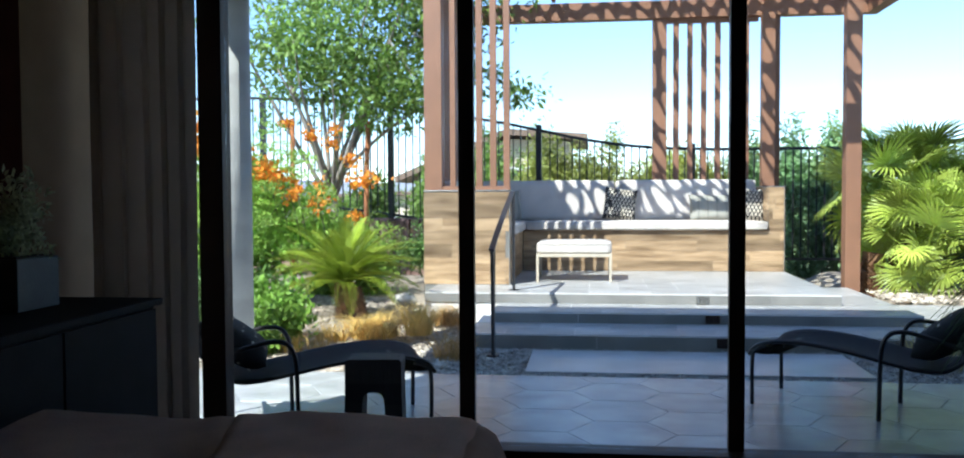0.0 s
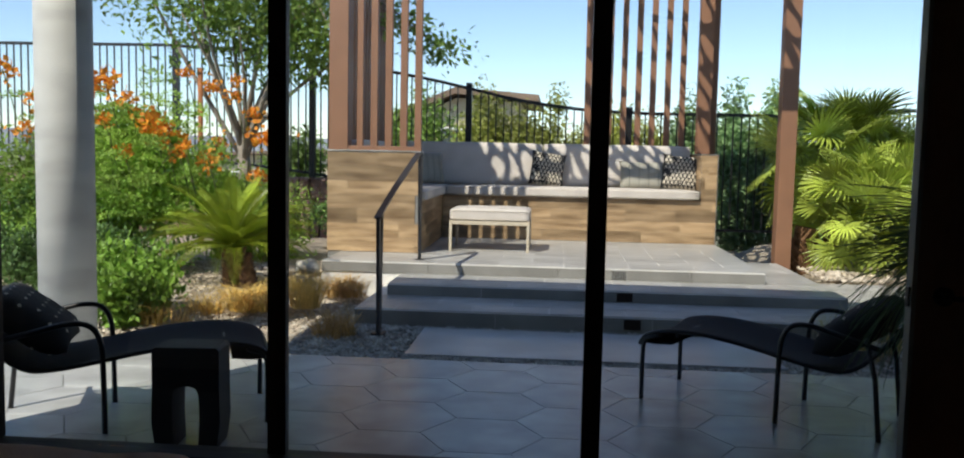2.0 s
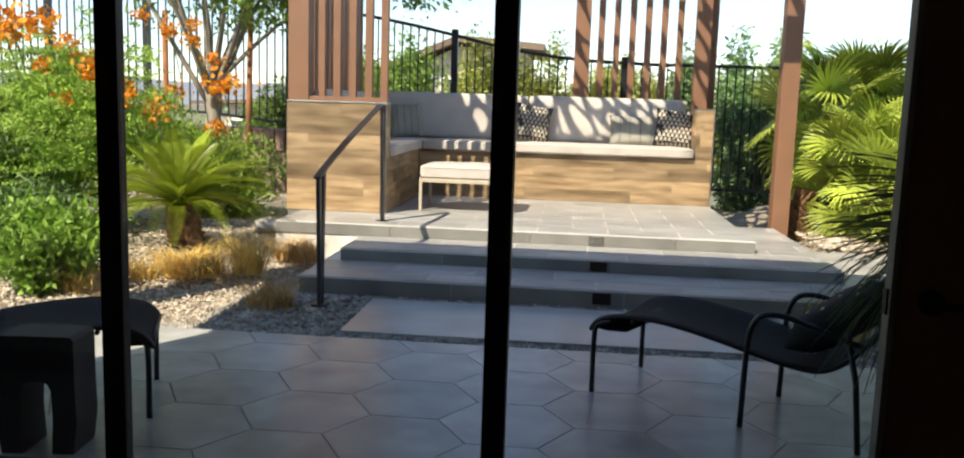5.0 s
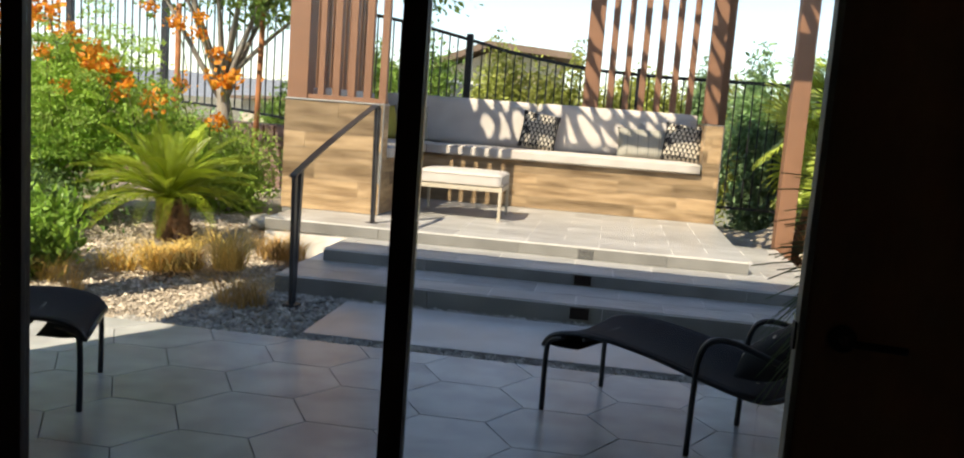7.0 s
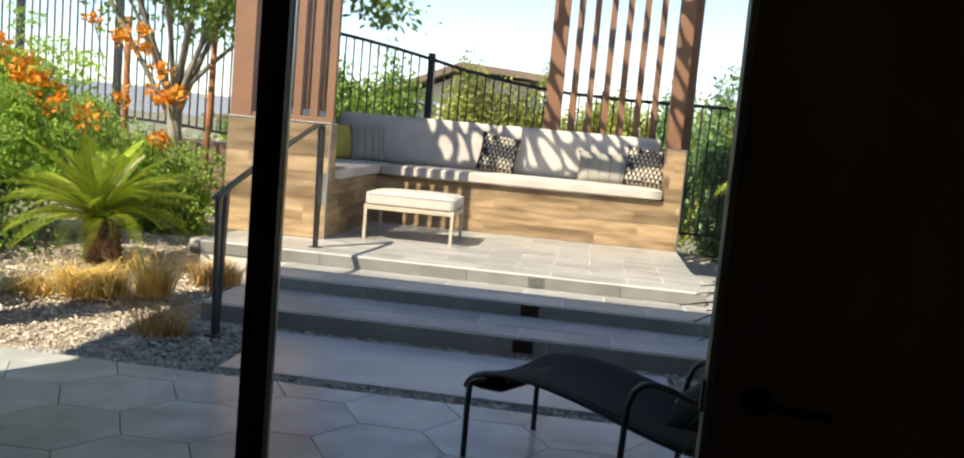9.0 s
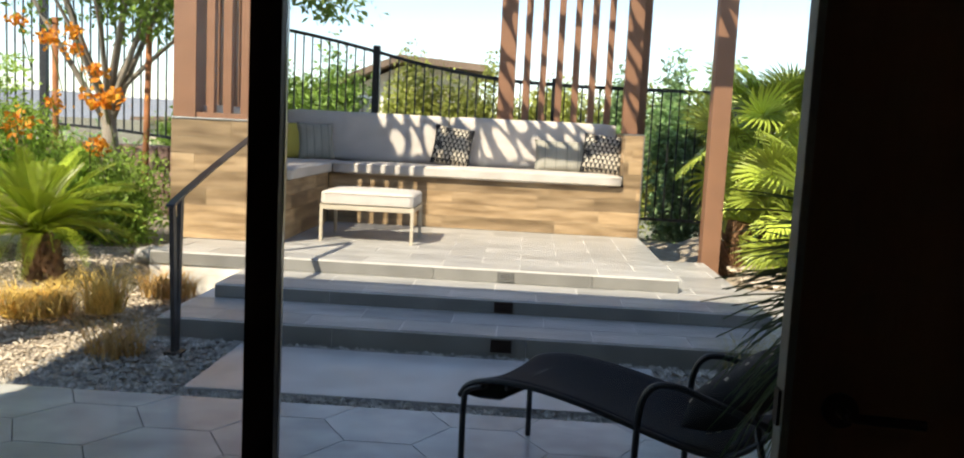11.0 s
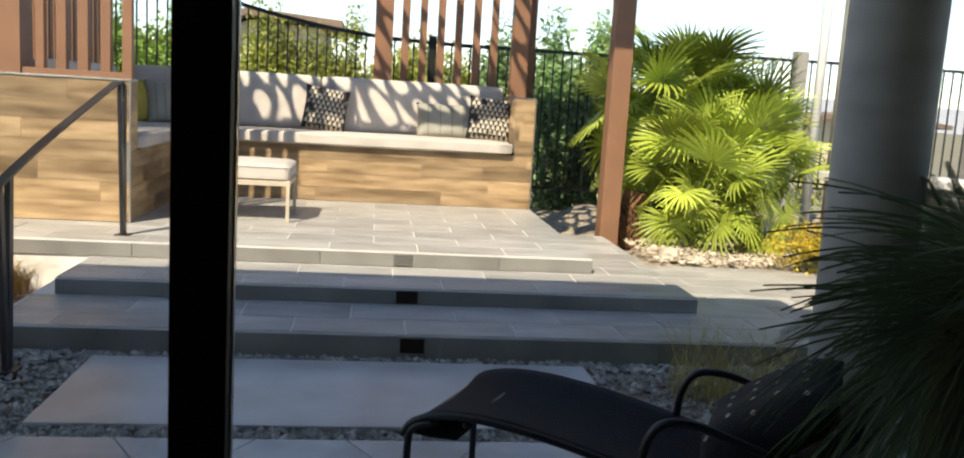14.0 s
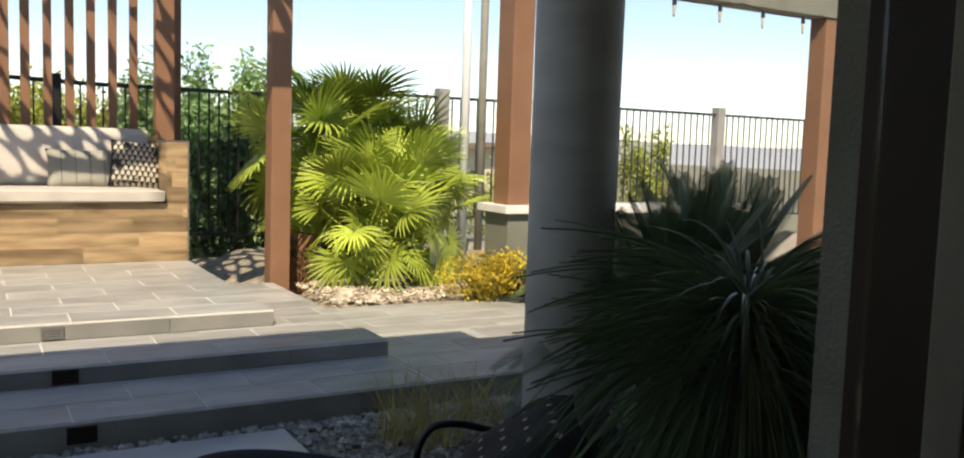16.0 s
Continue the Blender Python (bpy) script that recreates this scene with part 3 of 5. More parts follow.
def window():
    w = thing("window_1", "full-height window wall with dark bronze frames, seen from the dim room", "window", kind="structure")
    f = box(-0.466, -0.393, 4.175, 4.222, 0.16, 2.958, 0.003)
    part("mullion", f, "frame", w, "dark bronze upright")
    part("mullion", box(0.762, 0.832, 4.175, 4.222, 0.16, 2.958, 0.003), "frame", w, "dark bronze upright")
    part("mullion", box(-1.715, -1.595, 4.150, 4.250, 0.16, 2.958, 0.003), "frame", w, "dark bronze upright")
    part("frame_edge", box(0.8325, 0.8350, 4.208, 4.2215, 0.16, 2.958), "metaltrim", w, "thin pale edge of the upright")
    part("window_sill", box(-2.215, 1.960, 4.11, 4.256, 0.0, 0.156, 0.004), "frame", w, "dark bronze bottom rail")
    part("window_head", box(-2.215, 1.960, 4.11, 4.256, 2.96, 2.997), "frame", w, "dark bronze top rail")
    for a, b in ((-2.215, -1.715), (-1.595, -0.466), (-0.393, 0.762), (0.8355, 1.961)):
        p = part("pane", box(a + 0.001, b - 0.001, 4.194, 4.201, 0.157, 2.959), "glass", w, "clear glass pane")
        p.visible_shadow = False
    part("jamb", box(1.962, 2.058, 4.100, 4.195, 0.0, 2.998), "frame", w, "dark frame side")
    part("jamb", box(1.975, 2.058, 4.197, 4.238, 0.0, 2.998), "frame", w, "dark frame side")
    part("reveal", box(1.958, 2.058, 4.042, 4.098, 0.0, 2.998), "frame", w, "dark bronze inner reveal")
    part("jamb_strip", box(1.874, 1.891, 3.988, 4.040, 0.0, 3.0, 0.003), "jamb", w, "pale jamb strip with a small latch plate")
    part("strike", box(1.868, 1.875, 4.00, 4.03, 0.86, 0.93), "frame", w, "small dark strike plate")


def door():
    d = thing("door_1", "closed dark brown door with a black lever handle", "door", kind="structure")
    part("door_leaf", box(1.893, 2.857, 4.000, 4.040, 0.01, 2.215, 0.003), "door", d, "plain dark brown leaf")
    h = part("door_handle", tube([(1.985, 4.002, 0.90), (1.985, 3.955, 0.90)], 0.011), "frame", d, "black lever handle", smooth=False)
    part("rose", tube([(1.985, 4.001, 0.90), (1.985, 3.989, 0.90)], 0.034, 20), "frame", h)
    part("lever", tube(curve_points([(1.985, 3.955, 0.90), (2.005, 3.945, 0.90), (2.125, 3.945, 0.895)], 4), 0.010), "frame", h)


def curtain(x0, x1, y, z0, z1, waves, name_label):
    c = thing("curtain", name_label, "curtain")
    bm = bmesh.new()
    n, m = waves * 14, 16
    g = []
    for i in range(n + 1):
        u = i / n
        col = []
        for j in range(m + 1):
            v = j / m
            ph = u * waves * 2 * math.pi + 0.7 * math.sin(u * 9)
            off = 0.045 * math.sin(ph) * (0.75 + 0.35 * math.sin(v * 2.2 + u * 5)) + 0.015 * noise.noise(Vector((u * 8, v * 3, 1)))
            col.append(bm.verts.new((x0 + (x1 - x0) * u + 0.012 * math.sin(ph * 2) + 0.02 * (1 - v) * math.sin(u * 4), y + off, z0 + (z1 - z0) * v)))
        g.append(col)
    for i in range(n):
        for j in range(m):
            bm.faces.new((g[i][j], g[i + 1][j], g[i + 1][j + 1], g[i][j + 1]))
    part("cloth", bm, "curtain", c, "grey linen in soft folds", smooth=True)
    part("track", box(x0 - 0.05, x1 + 0.02, y - 0.02, y + 0.02, z1, z1 + 0.03), "frame", c)


def bed():
    b = thing("bed", "bed covered with a rumpled brown-grey blanket", "bed")
    bm = bmesh.new()
    x0, x1, y0, y1, zt = -2.05, -0.12, 0.2, 2.92, 0.61
    n = 60
    g = {}
    for i in range(n + 1):
        for j in range(n + 1):
            u, v = i / n, j / n
            x, y = x0 + (x1 - x0) * u, y0 + (y1 - y0) * v
            e = min(1 - u, 0.5) * (x1 - x0), min(1 - v, 0.5) * (y1 - y0)
            z = zt
            for d in e:
                if d < 0.10:
                    z -= 0.10 * (1 - math.sqrt(max(0, 1 - (1 - d / 0.10) ** 2)))
            z += 0.014 * noise.noise(Vector((x * 2.2, y * 2.2, 0))) + 0.008 * noise.noise(Vector((x * 7, y * 5, 3)))
            z += 0.02 * max(0, 1 - abs((x + 0.95) + 0.4 * (y - 2.6)) / 0.08) * (0.5 + 0.5 * noise.noise(Vector((x, y, 9))))
            g[i, j] = bm.verts.new((x, y, z))
    for i in range(n):
        for j in range(n):
            bm.faces.new((g[i, j], g[i + 1, j], g[i + 1, j + 1], g[i, j + 1]))
    edge = [g[n, j] for j in range(n + 1)]
    low = [bm.verts.new((e.co.x + 0.03 + 0.012 * math.sin(k * 0.9), e.co.y, 0.16)) for k, e in enumerate(edge)]
    for k in range(n):
        bm.faces.new((edge[k], edge[k + 1], low[k + 1], low[k]))
    edge = [g[i, n] for i in range(n + 1)]
    low = [bm.verts.new((e.co.x, e.co.y + 0.03 + 0.012 * math.sin(k * 0.9), 0.16)) for k, e in enumerate(edge)]
    for k in range(n):
        bm.faces.new((edge[k], edge[k + 1], low[k + 1], low[k]))
    part("blanket", bm, "blanket", b, "brown-grey woven blanket with creases", smooth=True)
    fold = bmesh.new()
    fn, fg = 30, {}
    for i in range(fn + 1):
        for j in range(fn + 1):
            u, v = i / fn, j / fn
            x, y = -1.02 + 0.16 * (1 - v) + (0.82 - 0.16 * (1 - v)) * u, 2.25 + 0.60 * v
            e = min(u * 0.8, (1 - u) * 0.8, v * 0.6, (1 - v) * 0.6)
            fg[i, j] = fold.verts.new((x, y, 0.604 + 0.034 * min(1, e / 0.05) ** 0.5 + 0.014 * noise.noise(Vector((x * 2.2, y * 2.2, 0))) + 0.012 * noise.noise(Vector((x * 6, y * 6, 7)))))
    for i in range(fn):
        for j in range(fn):
            fold.faces.new((fg[i, j], fg[i + 1, j], fg[i + 1, j + 1], fg[i, j + 1]))
    part("folded_blanket", fold, "throw", b, "paler pink-brown folded layer", smooth=True)
    part("mattress", box(x0 + 0.02, x1 - 0.06, y0, y1 - 0.06, 0.28, 0.50, 0.05), "cushion", b)
    part("base", box(x0 + 0.05, x1 - 0.10, y0, y1 - 0.10, 0.0, 0.275, 0.01), "desk", b)


def console():
    d = thing("console", "long black console cabinet along the wall beside the curtain", "cabinet")
    part("top", box(-2.185, -1.66, 0.9, 3.66, 0.872, 0.90, 0.004), "desk", d)
    part("body", box(-2.185, -1.685, 0.93, 3.63, 0.08, 0.869, 0.003), "desk", d)
    part("plinth", box(-2.18, -1.72, 0.96, 3.60, 0.0, 0.078), "desk", d)
    for k in range(4):
        a = 0.95 + k * 0.67
        part("door", box(-1.683, -1.668, a, a + 0.655, 0.10, 0.86, 0.002), "desk", d)


def indoor_plant():
    rng = np.random.default_rng(4)
    p = thing("potted_plant", "small leafy plant in a square grey planter on the console", "plant")
    t = box(-2.17, -1.95, 3.12, 3.38, 0.902, 1.10, 0.006)
    part("pot", t, "potgrey", p, "square matt grey planter")
    part("soil", box(-2.155, -1.965, 3.135, 3.365, 1.098, 1.106), "soil", p)
    pts = blob_points(1500, (-2.06, 3.25, 1.22), (0.20, 0.20, 0.17), rng, lumps=14)
    part("foliage", leaf_cloud(pts, 0.035, rng, up=-0.5), "leaf_pale", p, "small pale green leaves", kind="stuff")


house_shell()
window()
door()
curtain(-2.13, -1.625, 3.93, 0.03, 2.94, 5, "grey linen curtain gathered beside the window")
bed()
console()
indoor_plant()
structure("column", tube([(2.90, 6.25, -0.003), (2.90, 6.25, 2.898)], 0.172, 40), "column", "round shaded concrete column", smooth=True)
structure("column", tube([(-2.46, 6.25, -0.003), (-2.46, 6.25, 2.898)], 0.172, 40), "column", "round concrete column, half in sun", smooth=True)




# ---- built-in bench ----
def planks(parent, along, a0, a1, fixed, z0, z1, face, seed, h=0.15):
    """Wood-look planks on a wall. along: 'x' or 'y'; face: which way they look."""
    rng = random.Random(seed)
    rows = max(1, round((z1 - z0) / h))
    hh = (z1 - z0) / rows
    for r in range(rows):
        a = a0 - rng.uniform(0.1, 0.9)
        while a < a1:
            L = rng.choice((0.9, 1.2, 1.2, 0.6))
            p, q = max(a, a0), min(a + L, a1)
            if q - p > 0.04:
                c, w = (p + q) / 2, (q - p) / 2 - 0.0012
                t = 0.006 + rng.uniform(0, 0.0012)
                if along == "x":
                    bm = box(-w, w, -t if face < 0 else 0, 0 if face < 0 else t, 0.0012, hh - 0.0012)
                    ob = part("plank", bm, "plank", parent)
                    ob.matrix_local = pose(c, fixed, z0 + r * hh)
                else:
                    bm = box(-w, w, -t, 0, 0.0012, hh - 0.0012)
                    ob = part("plank", bm, "plank", parent)
                    ob.matrix_local = pose(fixed, c, z0 + r * hh, 0, 0, 90 if face > 0 else -90)
            a += L


def bench():
    b = thing("built_in_bench", "L-shaped built-in bench clad in light wood-look planks", "bench")
    part("body", box(-0.745, 2.36, 11.70, 12.55, DECK, 0.85), "riser", b)
    part("back_wall", box(-1.70, 2.56, 12.551, 12.70, DECK, 1.40), "riser", b)
    part("wing", box(-1.70, -0.757, 10.05, 12.55, 0.0, 0.85), "riser", b)
    part("wing_back", box(-1.70, -1.58, 10.05, 12.55, 0.852, 1.36), "riser", b)
    part("end_wall", box(-1.70, -0.757, 9.86, 10.048, 0.0, 1.355), "riser", b)
    part("arm", box(2.362, 2.548, 11.70, 12.55, DECK, 1.395), "riser", b)
    part("cap", box(-1.712, -0.745, 9.845, 10.06, 1.356, 1.37, 0.002), "metaltrim", b, "thin metal edge along the end wall")
    part("cap", box(2.352, 2.560, 11.69, 12.56, 1.396, 1.408, 0.002), "metaltrim", b)
    part("corner_trim", box(-0.757, -0.745, 9.845, 9.858, DECK, 1.355), "metaltrim", b, "metal corner strip")
    part("corner_trim", box(2.549, 2.560, 11.69, 11.70, DECK, 1.395), "metaltrim", b, "metal corner strip")
    planks(b, "x", -1.71, -0.758, 9.859, DECK + 0.005, 1.355, -1, 3, 0.148)
    planks(b, "x", -0.745, 2.548, 11.699, DECK + 0.002, 0.85, -1, 8, 0.13)
    planks(b, "x", 2.362, 2.548, 11.699, 0.851, 1.395, -1, 5, 0.13)
    planks(b, "y", 9.86, 11.69, -0.756, DECK + 0.002, 0.85, 1, 9, 0.13)
    planks(b, "y", 9.86, 10.05, -0.756, 0.851, 1.355, 1, 12, 0.148)
    planks(b, "y", 11.70, 12.55, 2.361, 0.965, 1.395, -1, 14, 0.143)


def seat_cushions():
    def seat(x0, x1, y0, y1, z0, z1, label):
        c = thing("seat_cushion", label, "cushion", "bench cushions")
        part("pad", cushion(x0, x1, y0, y1, z0, z1, 0.006, 14), "cushion", c, smooth=True)
        for z in (z0 + 0.018, z1 - 0.018):
            r = 0.045
            pts = []
            for cx, cy, a in ((x1 - r, y0 + r, -90), (x1 - r, y1 - r, 0), (x0 + r, y1 - r, 90), (x0 + r, y0 + r, 180)):
                pts += [(cx + (r - 0.004) * math.cos(radians(a + k * 30)), cy + (r - 0.004) * math.sin(radians(a + k * 30)), z) for k in range(4)]
            part("piping", tube(pts + pts[:1], 0.005, 6), "piping", c, "cream piping along the edge")
    seat(-0.70, 2.345, 11.63, 12.28, 0.855, 0.965, "long off-white seat cushion on the plank-clad bench")
    seat(-1.57, -0.705, 10.055, 12.28, 0.855, 0.965, "off-white seat cushion on the side wing of the bench")
    def back(m, w, h, d, label):
        c = thing("back_cushion", label, "cushion", "bench cushions")
        c.matrix_world = m
        part("pad", cushion(-w / 2, w / 2, 0, d, 0, h, 0.018, 14), "cushion", c, smooth=True)
    back(pose(-0.48, 12.30, 0.962, -6), 1.86, 0.55, 0.17, "off-white back cushion against the bench wall, partly shaded")
    back(pose(1.39, 12.30, 0.962, -6), 1.86, 0.55, 0.17, "off-white back cushion with leafy shadow pattern")
    back(pose(-1.39, 11.10, 0.962, -6, 0, 90), 1.95, 0.53, 0.15, "off-white back cushion along the side wing")


def pillow(label, m, w, h, d, material, pattern=None, seed=1):
    p = thing("throw_pillow", label, "pillow", "bench pillows")
    p.matrix_world = m
    part("cover", pillow_mesh(w, h, d), material, p, smooth=True)
    rng = random.Random(seed)
    if pattern == "tri":
        V, F = [], []
        n = 9
        for i in range(n):
            for j in range(n):
                u, v = (i + 0.5) / n * 2 - 1 + (0.5 / n if j % 2 else -0.5 / n), (j + 0.5) / n * 2 - 1
                if abs(u) > 0.93:
                    continue
                a = 1.02 / n
                q = len(V)
                for s, t in ((-a * 0.7, -a), (a * 0.7, -a), (a * 0.55, a * 0.2), (0, a), (-a * 0.55, a * 0.2)):
                    uu, vv = u + s, v + t
                    V.append((uu * w / 2 * 0.96, -pillow_depth(uu, vv, d) - 0.004, vv * h / 2 * 0.96))
                F.append((q, q + 1, q + 2, q + 3, q + 4))
        part("pattern", (np.array(V), F), "patch", p, "rows of pale woven marks", kind="stuff")
    if pattern == "stripe":
        for k in range(4):
            u = -0.6 + k * 0.4
            pts = [(u * w / 2, -pillow_depth(u, v, d) - 0.003, v * h / 2 * 0.96) for v in [i / 8 - 0.9 for i in range(15)]]
            part("stripe", tube(pts, 0.003, 5), "potgrey", p)


def ottoman():
    o = thing("ottoman", "low cream metal ottoman with an off-white cushion, sunlit on the terrace", "ottoman")
    x0, x1, y0, y1 = -0.465, 0.355, 10.19, 10.80
    zt = 0.655
    for x, y in ((x0, y0), (x1, y0), (x0, y1), (x1, y1)):
        part("leg", box(x - 0.014, x + 0.014, y - 0.014, y + 0.014, DECK, zt, 0.003), "cream", o)
    for a in (box(x0, x1, y0 - 0.01, y0 + 0.01, zt - 0.045, zt - 0.005, 0.003), box(x0, x1, y1 - 0.01, y1 + 0.01, zt - 0.045, zt - 0.005, 0.003),
              box(x0 - 0.01, x0 + 0.01, y0, y1, zt - 0.0449, zt - 0.0051, 0.003), box(x1 - 0.01, x1 + 0.01, y0, y1, zt - 0.0449, zt - 0.0051, 0.003)):
        part("frame_rail", a, "cream", o)
    for k in range(5):
        x = x0 + 0.1 + k * (x1 - x0 - 0.2) / 4
        part("slat", box(x - 0.02, x + 0.02, y0 + 0.011, y1 - 0.011, zt - 0.03, zt - 0.01), "cream", o)
    c = part("cushion", cushion(x0 - 0.01, x1 + 0.01, y0 - 0.01, y1 + 0.01, zt - 0.004, zt + 0.12, 0.016, 14), "cushion", o, "off-white canvas cushion", smooth=True)
    for z in (zt + 0.012, zt + 0.10):
        part("piping", tube([(x0 + 0.02, y0 - 0.012, z), (x1 - 0.02, y0 - 0.012, z), (x1 + 0.012, y0 + 0.02, z), (x1 + 0.012, y1 - 0.02, z)], 0.004, 6), "piping", c)


bench()
seat_cushions()
pillow("black and cream patterned pillow leaning on the back cushion", pose(0.52, 12.16, 1.18, -14, 8, 6), 0.44, 0.44, 0.15, "blackpil", "tri", 1)
pillow("black and cream patterned pillow at the end of the bench", pose(2.17, 12.12, 1.175, -14, 4, -8), 0.46, 0.44, 0.15, "blackpil", "tri", 2)
pillow("soft grey striped pillow in leafy shadow", pose(1.72, 12.19, 1.13, -18, 0, 3), 0.60, 0.36, 0.13, "greypil", "stripe", 3)
pillow("grey striped pillow in the corner of the bench", pose(-0.98, 12.06, 1.165, -14, 0, 32), 0.42, 0.42, 0.14, "greypil", "stripe", 4)
pillow("mustard yellow pillow on the side wing", pose(-1.27, 11.93, 1.16, -14, 0, 40), 0.42, 0.42, 0.14, "yellowpil")
ottoman()


# ---- pergola ----
def perforated(x0, x1, y0, y1, z, t, cell, seed, bar=0.026):
    """A cut-out metal sheet: leaf-like holes between uneven bars."""
    rng = random.Random(seed)
    sx, sy = cell * 0.58, cell * 1.6
    nx, ny = int((x1 - x0) / sx) + 2, int((y1 - y0) / (sy * 0.75)) + 2
    jit = {}
    def P(i, j):
        if (i, j) not in jit:
            jit[i, j] = ((rng.random() - 0.5) * sx * 0.95, (rng.random() - 0.5) * sy * 0.5)
        bx, by = i * sx / 2, j * sy / 4
        q = Vector((bx + jit[i, j][0] * 0.5, by + jit[i, j][1] * 0.5))
        q = Vector((q.x + 0.35 * math.sin(q.y * 1.4 + 0.7 * q.x) * 0.5 + q.y * 0.06, q.y))
        return (x0 - 1.0 + q.x, y0 - 0.3 + q.y)
    bm = bmesh.new()
    for r in range(-1, ny + 2):
        for c in range(-2, nx + 4):
            ci, cj = 2 * c + (r % 2), 3 * r
            ids = [(ci, cj - 2), (ci + 1, cj - 1), (ci + 1, cj + 1), (ci, cj + 2), (ci - 1, cj + 1), (ci - 1, cj - 1)]
            pts = [P(*q) for q in ids]
            cx, cy = sum(p[0] for p in pts) / 6, sum(p[1] for p in pts) / 6
            if not (x0 - sx / 2 < cx < x1 + sx / 2 and y0 - sy / 3 < cy < y1 + sy / 3):
                continue
            pts = [(min(x1, max(x0, p[0])), min(y1, max(y0, p[1]))) for p in pts]
            cx, cy = sum(p[0] for p in pts) / 6, sum(p[1] for p in pts) / 6
            outer = [Vector((p[0], p[1])) for p in pts]
            cc = Vector((cx, cy))
            inner = []
            for k in range(6):
                a, b, d = outer[k - 1], outer[k], outer[(k + 1) % 6]
                v = cc - b
                f = bar * rng.uniform(0.8, 1.5)
                inner.append(b + v * min(0.75, f * 1.35 / max(1e-4, v.length) * (1.0 if abs(v.y) < abs(v.x) * 1.5 else 2.0)))
            if min((outer[k] - cc).length for k in range(6)) < 0.035:
                inner = [cc.copy() for _ in range(6)]
            smooth = []
            for k in range(6):
                a, b, d = inner[k - 1], inner[k], inner[(k + 1) % 6]
                smooth += [b * 0.72 + a * 0.28, b * 0.72 + d * 0.28] if (a - b).length > 1e-4 else [b, b]
            vo = [bm.verts.new((p.x, p.y, z)) for p in outer]
            vi = [bm.verts.new((p.x, p.y, z)) for p in smooth]
            for k in range(6):
                n = (k + 1) % 6
                for q in ((vo[k], vi[2 * k], vi[2 * k + 1]), (vo[k], vi[2 * k + 1], vi[2 * n], vo[n])):
                    try:
                        bm.faces.new(q)
                    except ValueError:
                        pass
    bmesh.ops.remove_doubles(bm, verts=bm.verts[:], dist=0.0008)
    bmesh.ops.dissolve_degenerate(bm, dist=0.0005, edges=bm.edges[:])
    ex = bmesh.ops.extrude_face_region(bm, geom=bm.faces[:])
    for v in [g for g in ex["geom"] if isinstance(g, bmesh.types.BMVert)]:
        v.co.z += t
    return bm


ZB = 3.70


